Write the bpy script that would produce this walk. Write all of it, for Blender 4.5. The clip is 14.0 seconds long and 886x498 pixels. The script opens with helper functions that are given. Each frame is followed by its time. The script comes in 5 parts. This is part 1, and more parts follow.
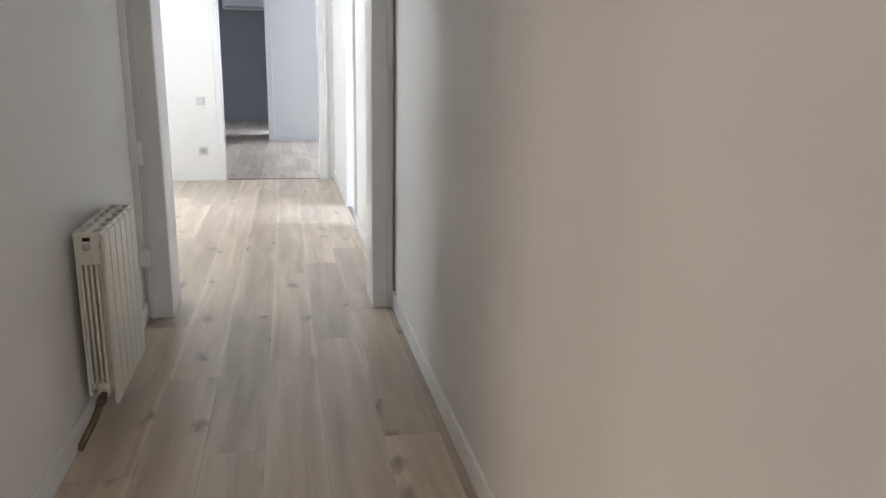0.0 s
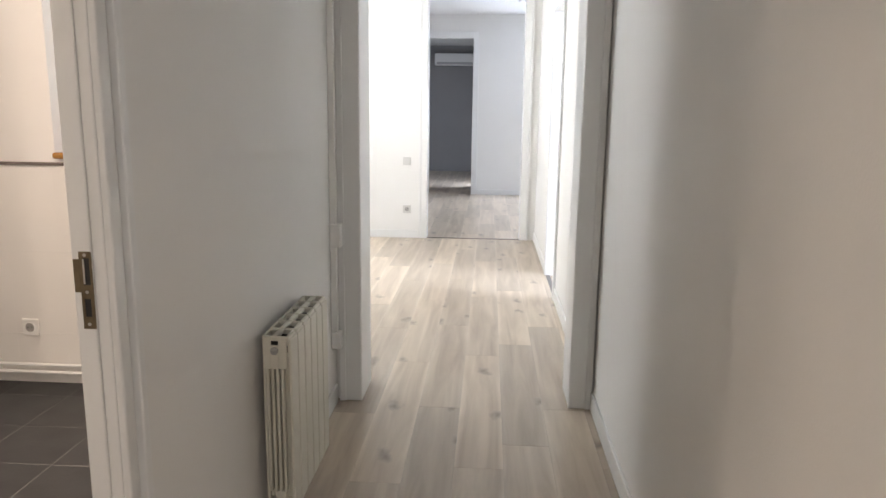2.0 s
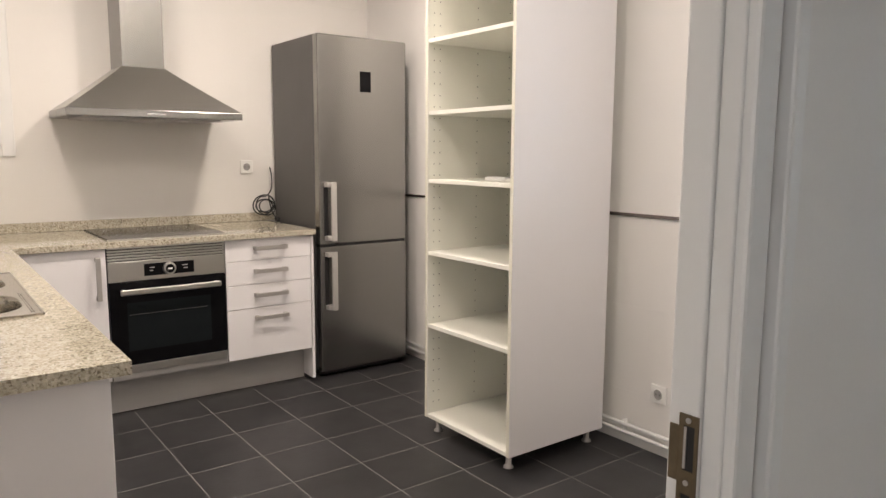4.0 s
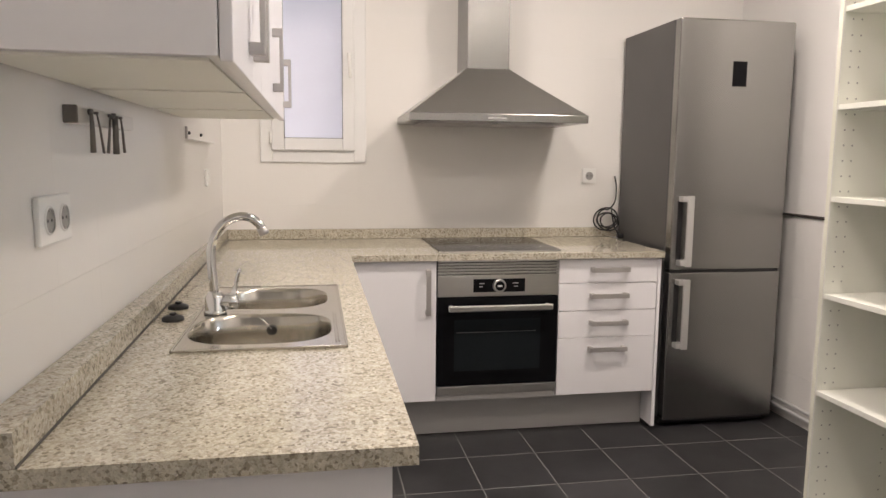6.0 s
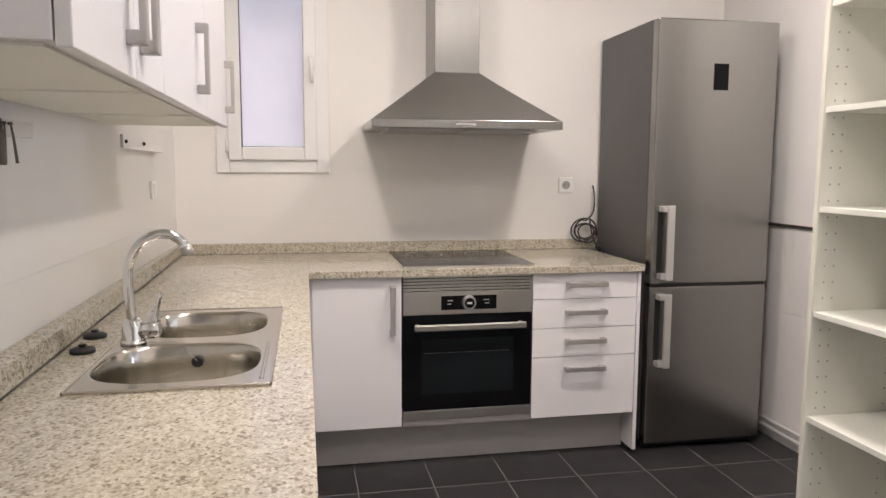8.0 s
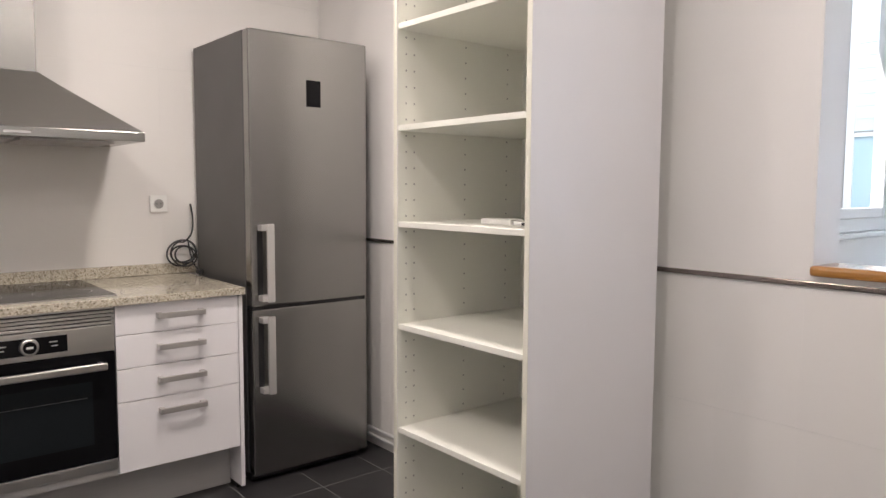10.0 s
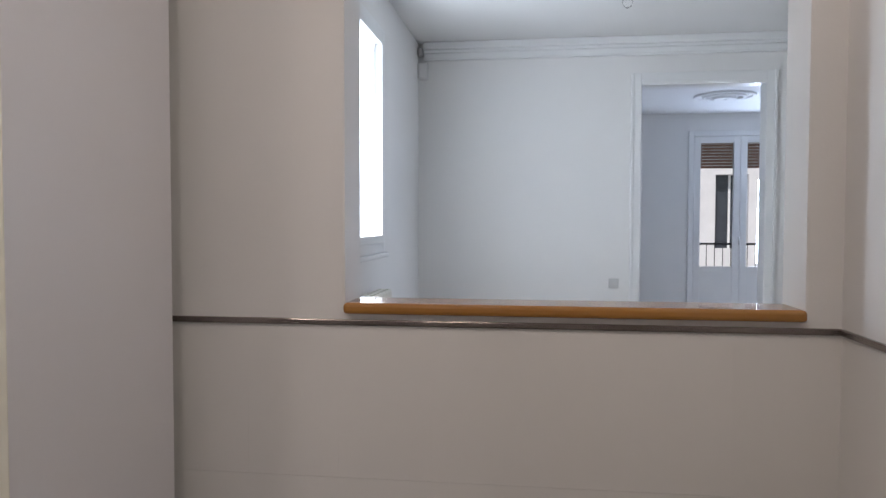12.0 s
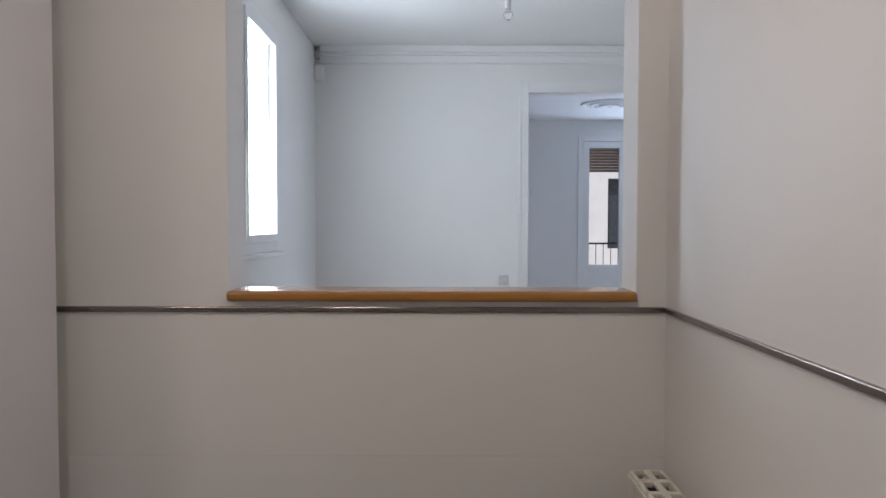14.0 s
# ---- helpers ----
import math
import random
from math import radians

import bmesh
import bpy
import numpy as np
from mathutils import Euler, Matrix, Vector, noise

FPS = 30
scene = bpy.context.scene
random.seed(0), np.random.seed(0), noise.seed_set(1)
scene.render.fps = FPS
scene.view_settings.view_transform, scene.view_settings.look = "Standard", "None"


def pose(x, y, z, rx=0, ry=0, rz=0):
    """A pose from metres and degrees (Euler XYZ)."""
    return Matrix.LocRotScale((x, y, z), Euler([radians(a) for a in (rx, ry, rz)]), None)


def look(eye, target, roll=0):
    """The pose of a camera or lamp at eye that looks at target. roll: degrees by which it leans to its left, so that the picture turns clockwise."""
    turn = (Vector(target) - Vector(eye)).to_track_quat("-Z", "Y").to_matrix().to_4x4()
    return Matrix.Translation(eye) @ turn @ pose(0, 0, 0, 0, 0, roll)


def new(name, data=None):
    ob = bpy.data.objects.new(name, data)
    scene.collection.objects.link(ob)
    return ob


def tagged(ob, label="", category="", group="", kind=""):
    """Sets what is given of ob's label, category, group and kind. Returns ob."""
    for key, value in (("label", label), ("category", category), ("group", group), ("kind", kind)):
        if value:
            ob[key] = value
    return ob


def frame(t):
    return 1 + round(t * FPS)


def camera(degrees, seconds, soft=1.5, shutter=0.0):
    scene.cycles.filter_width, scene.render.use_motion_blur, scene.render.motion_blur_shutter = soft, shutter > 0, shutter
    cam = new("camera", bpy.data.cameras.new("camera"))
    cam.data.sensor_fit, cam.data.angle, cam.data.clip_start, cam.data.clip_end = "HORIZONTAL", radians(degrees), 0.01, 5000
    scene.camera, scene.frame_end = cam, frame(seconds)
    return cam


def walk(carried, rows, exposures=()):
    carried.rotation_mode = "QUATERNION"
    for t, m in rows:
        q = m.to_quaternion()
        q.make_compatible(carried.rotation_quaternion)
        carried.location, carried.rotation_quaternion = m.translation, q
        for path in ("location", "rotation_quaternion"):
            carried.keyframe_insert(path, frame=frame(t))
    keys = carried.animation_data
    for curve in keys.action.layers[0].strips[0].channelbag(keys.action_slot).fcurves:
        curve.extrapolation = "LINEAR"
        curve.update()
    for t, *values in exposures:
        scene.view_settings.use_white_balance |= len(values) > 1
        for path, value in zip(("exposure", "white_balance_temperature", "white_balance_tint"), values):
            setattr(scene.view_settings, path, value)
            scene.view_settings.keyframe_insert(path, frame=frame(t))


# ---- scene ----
cam = camera(63.5, 14.0)
PATH = [
    (0, (-0.692, 1.072, 1.163), (-0.276, 2.968, 0.68), 1.1),
    (0.5, (-0.698, 1.074, 1.199), (-0.351, 2.919, 0.509), 1.0),
    (1, (-0.675, 1.131, 1.272), (-0.432, 2.987, 0.568), 0.4),
    (1.5, (-0.637, 1.24, 1.339), (-0.529, 3.166, 0.809), 0.1),
    (2, (-0.684, 1.395, 1.314), (-0.807, 3.356, 0.941), 0.7),
    (2.5, (-0.76, 1.57, 1.325), (-1.169, 3.5, 1.001), 0.7),
    (3, (-0.82, 1.738, 1.312), (-1.576, 3.565, 1.012), 0.5),
    (3.5, (-0.874, 1.891, 1.317), (-2.158, 3.4, 1.046), 0.3),
    (4, (-0.986, 1.981, 1.331), (-2.577, 3.165, 1.067), 0.3),
    (4.2, (-1.037, 2.023, 1.333), (-2.7, 3.103, 1.069), 0.4),
    (6.3, (-1.586, 2.2, 1.328), (-3.547, 2.501, 1.08), 0.7),
    (6.5, (-1.629, 2.219, 1.334), (-3.592, 2.505, 1.086), 0.8),
    (7, (-1.682, 2.251, 1.327), (-3.65, 2.514, 1.083), 0.7),
    (7.2, (-1.69, 2.26, 1.33), (-3.658, 2.523, 1.089), 0.6),
    (9.3, (-1.71, 2.43, 1.317), (-3.482, 3.339, 1.122), 0.3),
    (9.5, (-1.723, 2.448, 1.306), (-3.436, 3.464, 1.115), 0.4),
    (10, (-1.812, 2.54, 1.318), (-3.347, 3.812, 1.153), 0.3),
    (10.5, (-1.929, 2.6, 1.309), (-3.246, 4.1, 1.186), 0.3),
    (11, (-2.046, 2.632, 1.312), (-3.012, 4.38, 1.219), 0.2),
    (11.5, (-2.134, 2.73, 1.314), (-2.721, 4.64, 1.234), 0.1),
    (12, (-2.171, 2.756, 1.325), (-2.436, 4.737, 1.251), 0.1),
    (12.5, (-2.209, 2.762, 1.327), (-2.194, 4.761, 1.255), 0.2),
    (13, (-2.168, 2.781, 1.319), (-2.003, 4.773, 1.245), 0.1),
    (13.5, (-2.125, 2.721, 1.308), (-1.932, 4.71, 1.237), 0.1),
    (14, (-2.067, 2.579, 1.3), (-2.072, 4.578, 1.233), 0.1),
]
EXPOSURES = [(0.0, 0.54, 6850, 12), (0.5, 0.68, 6900, 12), (1.0, 0.78, 6950, 12), (1.6, 0.74, 7100, 13), (2.5, 0.55, 7250, 13), (3.0, 0.40, 7250, 12), (3.5, 0.58, 6850, 11),
             (4.0, 0.60, 6600, 10), (6.5, 0.45, 6350, 11), (9.5, 0.48, 6080, 12), (10.5, 0.18, 6250, 12), (11.5, -0.38, 6250, 13), (12.0, -0.56, 6250, 13), (12.5, -0.64, 6250, 13), (14.0, -0.62, 6250, 13)]
walk(cam, [(t, look(eye, target, roll)) for t, eye, target, roll in PATH], EXPOSURES)

# ---- plan, in metres ----
KX0, KX1, KY0, KY1 = -5.37, -1.445, 1.70, 4.585      # kitchen
CX0, CX1 = -1.365, -0.19                              # corridor
LX0, LX1, LY0, LY1 = -3.21, -0.20, 4.75, 8.91         # living room
FY0, FY1, FX0, FX1 = 9.05, 13.20, -2.6, 1.9           # far room
KZ, CZ, LZ = 2.72, 2.86, 2.86

# ---- world and lamps ----
world = bpy.data.worlds.new("sky")
scene.world = world
world.use_nodes = True
wn = world.node_tree.nodes
sky = wn.new("ShaderNodeTexSky")
sky.sky_type, sky.sun_disc = 'NISHITA', False
sky.sun_elevation, sky.sun_rotation = radians(48), radians(200)
world.node_tree.links.new(sky.outputs[0], wn["Background"].inputs[0])
wn["Background"].inputs[1].default_value = 0.12


def lamp(name, kind, matrix, watts, color, **size):
    data = bpy.data.lights.new(name, kind)
    data.energy, data.color = watts, color
    if kind == 'SUN':
        data.angle = radians(0.6)
    if kind == 'AREA':
        data.shape = size["shape"]
        data.size = size["sx"]
        if size["shape"] in ('RECTANGLE', 'ELLIPSE'):
            data.size_y = size["sy"]
    ob = new(name, data)
    ob.matrix_world = matrix
    return ob


lamp("sun", 'SUN', look((-6, 2, 30), (2, 24, 0)), 5.0, (1.0, 0.94, 0.86))
WARM = (1.0, 0.87, 0.77)
DAY = (0.80, 0.90, 1.0)
BLUE = (0.62, 0.76, 1.0)
SPOTS = [(-3.80, 2.28, 15), (-3.85, 3.74, 19), (-2.66, 2.70, 9.8), (-2.05, 3.60, 6.5)]
for sx, sy, watts in SPOTS:
    lamp("downlight_lamp", 'AREA', pose(sx, sy, KZ - 0.022), watts, WARM, shape='DISK', sx=0.25)
lamp("living_window_light", 'AREA', look((LX0 - 0.035, 7.035, 1.865), (0, 7.035, 1.865)), 32, DAY, shape='RECTANGLE', sx=0.62, sy=1.345)
lamp("patio_sky_light", 'AREA', pose(LX0 - 0.82, 7.6, 4.6), 130, (0.86, 0.94, 1.0), shape='RECTANGLE', sx=1.2, sy=5.0)
lamp("balcony_door_light", 'AREA', look((1.02, FY1 + 0.03, 1.58), (0.3, 9.0, 1.0)), 82, BLUE, shape='RECTANGLE', sx=0.34, sy=1.66)
lamp("side_room_window_light", 'AREA', look((2.3, 6.2, 1.5), (-0.2, 7.3, 0.6)), 115, BLUE, shape='RECTANGLE', sx=1.2, sy=1.6)
lamp("end_room_light", 'AREA', look((-0.87, 15.0, 1.0), (-2.2, 16.4, 0.4)), 38, BLUE, shape='RECTANGLE', sx=1.3, sy=1.8)
# added fill lamp that brightens the corridor; its opening is unseen
lamp("corridor_fill_light", 'AREA', look((CX1 + 0.07, 0.30, 1.3), (-1.365, 2.2, 1.1)), 12, (0.97, 0.97, 1.0), shape='RECTANGLE', sx=0.7, sy=1.8)


# ---- materials ----
def material(name, color, rough=0.5, metal=0.0, vary=0.06, scale=6.0, fine=60.0, bump=0.02, stretch=(1, 1, 1), color2=None, coat=0.0, random_tone=0.0, spec=0.5, rv=0.18):
    m = bpy.data.materials.new(name)
    m.use_nodes = True
    n, l = m.node_tree.nodes, m.node_tree.links
    b = n["Principled BSDF"]
    b.inputs["Metallic"].default_value = metal
    b.inputs["Coat Weight"].default_value = coat
    b.inputs["Specular IOR Level"].default_value = spec
    co = n.new("ShaderNodeTexCoord")
    mp = n.new("ShaderNodeMapping")
    mp.inputs["Scale"].default_value = stretch
    l.new(co.outputs["Object"], mp.inputs[0])
    if random_tone:
        oi = n.new("ShaderNodeObjectInfo")
        far = n.new("ShaderNodeMath")
        far.operation, far.inputs[1].default_value = 'MULTIPLY', 43.0
        l.new(oi.outputs["Random"], far.inputs[0])
        l.new(far.outputs[0], mp.inputs["Location"])
    n1 = n.new("ShaderNodeTexNoise")
    n1.inputs["Scale"].default_value, n1.inputs["Detail"].default_value = scale, 4
    n2 = n.new("ShaderNodeTexNoise")
    n2.inputs["Scale"].default_value, n2.inputs["Detail"].default_value = fine, 3
    l.new(mp.outputs[0], n1.inputs[0])
    l.new(mp.outputs[0], n2.inputs[0])
    mix = n.new("ShaderNodeMix")
    mix.data_type = 'RGBA'
    c2 = color2 or tuple(c * (1 - 2.2 * vary) for c in color)
    mix.inputs[6].default_value = (*color, 1)
    mix.inputs[7].default_value = (*c2, 1)
    add = n.new("ShaderNodeMath")
    add.operation = 'MULTIPLY_ADD'
    l.new(n2.outputs[0], add.inputs[0])
    add.inputs[1].default_value = 0.35
    l.new(n1.outputs[0], add.inputs[2])
    mr = n.new("ShaderNodeMapRange")
    mr.inputs[1].default_value, mr.inputs[2].default_value = 0.35, 1.0
    l.new(add.outputs[0], mr.inputs[0])
    l.new(mr.outputs[0], mix.inputs[0])
    out = mix.outputs[2]
    if random_tone:
        hs = n.new("ShaderNodeHueSaturation")
        rr = n.new("ShaderNodeMapRange")
        rr.inputs[3].default_value, rr.inputs[4].default_value = 1 - random_tone, 1 + random_tone
        l.new(oi.outputs["Random"], rr.inputs[0])
        l.new(rr.outputs[0], hs.inputs["Value"])
        l.new(out, hs.inputs["Color"])
        out = hs.outputs[0]
    l.new(out, b.inputs["Base Color"])
    rg = n.new("ShaderNodeMapRange")
    rg.inputs[3].default_value, rg.inputs[4].default_value = max(0.02, rough * (1 - rv)), min(1, rough * (1 + rv))
    l.new(n1.outputs[0], rg.inputs[0])
    l.new(rg.outputs[0], b.inputs["Roughness"])
    if bump:
        bp = n.new("ShaderNodeBump")
        bp.inputs["Strength"].default_value, bp.inputs["Distance"].default_value = bump, 0.01
        l.new(n2.outputs[0], bp.inputs["Height"])
        l.new(bp.outputs[0], b.inputs["Normal"])
    return m


def wood_floor():
    """Greyed light oak with streaks and dark knots, shifted plank by plank."""
    m = bpy.data.materials.new("oak_laminate")
    m.use_nodes = True
    n, l = m.node_tree.nodes, m.node_tree.links
    b = n["Principled BSDF"]
    co, oi, sh, mul = n.new("ShaderNodeTexCoord"), n.new("ShaderNodeObjectInfo"), n.new("ShaderNodeVectorMath"), n.new("ShaderNodeMath")
    mul.operation, mul.inputs[1].default_value = 'MULTIPLY', 57.0
    l.new(oi.outputs["Random"], mul.inputs[0])
    l.new(co.outputs["Object"], sh.inputs[0])
    l.new(mul.outputs[0], sh.inputs[1])
    mp = n.new("ShaderNodeMapping")
    mp.inputs["Scale"].default_value = (7, 0.6, 1)
    l.new(sh.outputs[0], mp.inputs[0])
    g = n.new("ShaderNodeTexNoise")
    g.inputs["Scale"].default_value, g.inputs["Detail"].default_value, g.inputs["Distortion"].default_value = 2.2, 6, 0.6
    l.new(mp.outputs[0], g.inputs[0])
    ramp = n.new("ShaderNodeValToRGB")
    ramp.color_ramp.elements[0].position, ramp.color_ramp.elements[0].color = 0.25, (0.395, 0.310, 0.236, 1)
    ramp.color_ramp.elements[1].position, ramp.color_ramp.elements[1].color = 0.75, (0.64, 0.54, 0.43, 1)
    l.new(g.outputs[0], ramp.inputs[0])
    # knots
    mk = n.new("ShaderNodeMapping")
    mk.inputs["Scale"].default_value = (4.6, 2.6, 1)
    l.new(sh.outputs[0], mk.inputs[0])
    wob = n.new("ShaderNodeTexNoise")
    wob.inputs["Scale"].default_value = 3.5
    l.new(mk.outputs[0], wob.inputs[0])
    vo = n.new("ShaderNodeTexVoronoi")
    vo.inputs["Scale"].default_value = 1.0
    vo.voronoi_dimensions = '2D'
    ad = n.new("ShaderNodeVectorMath")
    ad.operation = 'MULTIPLY_ADD'
    ad.inputs[1].default_value = (0.42, 0.42, 0)
    l.new(wob.outputs[1], ad.inputs[0])
    l.new(mk.outputs[0], ad.inputs[2])
    l.new(ad.outputs[0], vo.inputs[0])
    kr = n.new("ShaderNodeMapRange")
    kr.inputs[1].default_value, kr.inputs[2].default_value, kr.inputs[3].default_value, kr.inputs[4].default_value = 0.0, 0.165, 0.72, 0.0
    l.new(vo.outputs["Distance"], kr.inputs[0])
    sel = n.new("ShaderNodeSeparateColor")
    l.new(vo.outputs["Color"], sel.inputs[0])
    gate = n.new("ShaderNodeMath")
    gate.operation, gate.inputs[1].default_value = 'GREATER_THAN', 0.62
    l.new(sel.outputs[0], gate.inputs[0])
    km = n.new("ShaderNodeMath")
    km.operation = 'MULTIPLY'
    l.new(kr.outputs[0], km.inputs[0])
    l.new(gate.outputs[0], km.inputs[1])
    mix = n.new("ShaderNodeMix")
    mix.data_type = 'RGBA'
    mix.inputs[7].default_value = (0.13, 0.092, 0.066, 1)
    l.new(km.outputs[0], mix.inputs[0])
    # paler bands along the plank's long edges, fading in and out
    sx = n.new("ShaderNodeSeparateXYZ")
    l.new(co.outputs["Object"], sx.inputs[0])
    ab = n.new("ShaderNodeMath")
    ab.operation = 'ABSOLUTE'
    l.new(sx.outputs[0], ab.inputs[0])
    er = n.new("ShaderNodeMapRange")
    er.inputs[1].default_value, er.inputs[2].default_value, er.inputs[4].default_value = 0.070, 0.093, 0.55
    l.new(ab.outputs[0], er.inputs[0])
    fade = n.new("ShaderNodeMath")
    fade.operation = 'MULTIPLY'
    l.new(er.outputs[0], fade.inputs[0])
    l.new(g.outputs[0], fade.inputs[1])
    pale = n.new("ShaderNodeMix")
    pale.data_type = 'RGBA'
    pale.inputs[7].default_value = (0.80, 0.71, 0.60, 1)
    l.new(fade.outputs[0], pale.inputs[0])
    l.new(ramp.outputs[0], pale.inputs[6])
    l.new(pale.outputs[2], mix.inputs[6])
    hs = n.new("ShaderNodeHueSaturation")
    rr = n.new("ShaderNodeMapRange")
    rr.inputs[3].default_value, rr.inputs[4].default_value = 0.82, 1.15
    l.new(oi.outputs["Random"], rr.inputs[0])
    l.new(rr.outputs[0], hs.inputs["Value"])
    l.new(mix.outputs[2], hs.inputs["Color"])
    l.new(hs.outputs[0], b.inputs["Base Color"])
    b.inputs["Roughness"].default_value = 0.33
    b.inputs["Specular IOR Level"].default_value = 0.62
    bp = n.new("ShaderNodeBump")
    bp.inputs["Strength"].default_value, bp.inputs["Distance"].default_value = 0.06, 0.004
    l.new(g.outputs[0], bp.inputs["Height"])
    l.new(bp.outputs[0], b.inputs["Normal"])
    return m


def granite():
    m = bpy.data.materials.new("granite")
    m.use_nodes = True
    n, l = m.node_tree.nodes, m.node_tree.links
    b = n["Principled BSDF"]
    co = n.new("ShaderNodeTexCoord")
    vo = n.new("ShaderNodeTexVoronoi")
    vo.inputs["Scale"].default_value = 175
    wob = n.new("ShaderNodeTexNoise")
    wob.inputs["Scale"].default_value, wob.inputs["Detail"].default_value = 70, 4
    ad = n.new("ShaderNodeVectorMath")
    ad.operation = 'MULTIPLY_ADD'
    ad.inputs[1].default_value = (0.004, 0.004, 0.004)
    l.new(co.outputs["Object"], wob.inputs[0])
    l.new(wob.outputs[1], ad.inputs[0])
    l.new(co.outputs["Object"], ad.inputs[2])
    l.new(ad.outputs[0], vo.inputs[0])
    sp = n.new("ShaderNodeSeparateColor")
    l.new(vo.outputs["Color"], sp.inputs[0])
    ramp = n.new("ShaderNodeValToRGB")
    e = ramp.color_ramp.elements
    e[0].position, e[0].color = 0.0, (0.235, 0.205, 0.165, 1)
    e[1].position, e[1].color = 1.0, (0.64, 0.61, 0.54, 1)
    for p, c in ((0.07, (0.29, 0.26, 0.205, 1)), (0.16, (0.40, 0.365, 0.295, 1)), (0.32, (0.475, 0.445, 0.37, 1)), (0.6, (0.545, 0.51, 0.425, 1)), (0.9, (0.61, 0.575, 0.50, 1))):
        x = e.new(p)
        x.color = c
    l.new(sp.outputs[0], ramp.inputs[0])
    cl = n.new("ShaderNodeTexNoise")
    cl.inputs["Scale"].default_value, cl.inputs["Detail"].default_value = 34, 5
    l.new(co.outputs["Object"], cl.inputs[0])
    mr = n.new("ShaderNodeMapRange")
    mr.inputs[3].default_value, mr.inputs[4].default_value = 0.66, 1.10
    l.new(cl.outputs[0], mr.inputs[0])
    hs = n.new("ShaderNodeHueSaturation")
    l.new(mr.outputs[0], hs.inputs["Value"])
    l.new(ramp.outputs[0], hs.inputs["Color"])
    # fine grey and honey-coloured grains between the large ones
    v2 = n.new("ShaderNodeTexVoronoi")
    v2.inputs["Scale"].default_value = 430
    l.new(ad.outputs[0], v2.inputs[0])
    s2 = n.new("ShaderNodeSeparateColor")
    l.new(v2.outputs["Color"], s2.inputs[0])
    r2 = n.new("ShaderNodeValToRGB")
    g2 = r2.color_ramp.elements
    g2[0].position, g2[0].color = 0.0, (0.74, 0.72, 0.69, 1)
    g2[1].position, g2[1].color = 1.0, (1.16, 1.15, 1.13, 1)
    for p, c in ((0.14, (0.86, 0.84, 0.82, 1)), (0.3, (1.0, 0.985, 0.95, 1)), (0.72, (1.05, 1.03, 0.97, 1))):
        x = g2.new(p)
        x.color = c
    l.new(s2.outputs[1], r2.inputs[0])
    mm = n.new("ShaderNodeMix")
    mm.data_type, mm.blend_type = 'RGBA', 'MULTIPLY'
    mm.inputs[0].default_value = 1.0
    l.new(hs.outputs[0], mm.inputs[6])
    l.new(r2.outputs[0], mm.inputs[7])
    l.new(mm.outputs[2], b.inputs["Base Color"])
    b.inputs["Roughness"].default_value = 0.055
    return m


def glass(name, rough=0.0, tint=(1, 1, 1)):
    m = bpy.data.materials.new(name)
    m.use_nodes = True
    b = m.node_tree.nodes["Principled BSDF"]
    b.inputs["Base Color"].default_value = (*tint, 1)
    b.inputs["Transmission Weight"].default_value = 1
    b.inputs["Roughness"].default_value = rough
    b.inputs["IOR"].default_value = 1.1 if rough == 0 else 1.3
    return m


def glow(name, color, strength):
    m = bpy.data.materials.new(name)
    m.use_nodes = True
    b = m.node_tree.nodes["Principled BSDF"]
    b.inputs["Base Color"].default_value = (*color, 1)
    b.inputs["Emission Color"].default_value = (*color, 1)
    b.inputs["Emission Strength"].default_value = strength
    return m


PAINT = material("white_wall_paint", (0.80, 0.79, 0.77), 0.62, vary=0.02, scale=1.4, fine=180, bump=0.05)
CEIL = material("ceiling_paint", (0.82, 0.82, 0.81), 0.8, vary=0.02, scale=1.2, fine=120, bump=0.05)
GLOSS = material("white_gloss_paint", (0.80, 0.80, 0.79), 0.32, vary=0.02, scale=3, fine=90, bump=0.03)
TILE = material("white_glazed_tile", (0.79, 0.772, 0.745), 0.33, vary=0.004, scale=0.8, fine=5, bump=0, random_tone=0.003, spec=0.38, rv=0.0)
TILEPAINT = material("white_satin_wall_paint", (0.80, 0.785, 0.765), 0.48, vary=0.015, scale=1.6, fine=160, bump=0.03, spec=0.4)
DARKTILE = material("anthracite_floor_tile", (0.035, 0.034, 0.036), 0.38, vary=0.18, scale=7, fine=120, bump=0.06, random_tone=0.12)
DARKGROUT = material("grey_floor_grout", (0.21, 0.205, 0.20), 0.9, vary=0.12)
OAK = wood_floor()
OAKGAP = material("plank_joint", (0.56, 0.49, 0.41), 0.7)
GRANITE = granite()
LAMI = material("white_laminate", (0.80, 0.785, 0.80), 0.30, vary=0.012, scale=2, fine=150, bump=0.015)
MELA = material("white_melamine", (0.86, 0.86, 0.79), 0.42, vary=0.015, scale=3, fine=150, bump=0.02)
MELAEDGE = material("cream_edge_band", (0.80, 0.79, 0.69), 0.4, vary=0.02)
STEEL = material("brushed_steel", (0.56, 0.55, 0.53), 0.30, metal=1.0, vary=0.012, scale=2.5, fine=30, bump=0.0015, stretch=(1, 1, 90), rv=0.06)
STEELH = material("brushed_steel_hood", (0.46, 0.45, 0.43), 0.33, metal=1.0, vary=0.006, scale=0.8, fine=30, bump=0.0, stretch=(20, 1, 40), rv=0.03)
FRIDGE = material("fridge_and_darkened_hood_steel", (0.315, 0.31, 0.30), 0.25, metal=1.0, vary=0.003, scale=0.5, fine=40, bump=0.0, stretch=(1, 25, 1), rv=0.02)
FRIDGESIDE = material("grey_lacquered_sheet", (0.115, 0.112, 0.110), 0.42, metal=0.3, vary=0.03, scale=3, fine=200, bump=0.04)
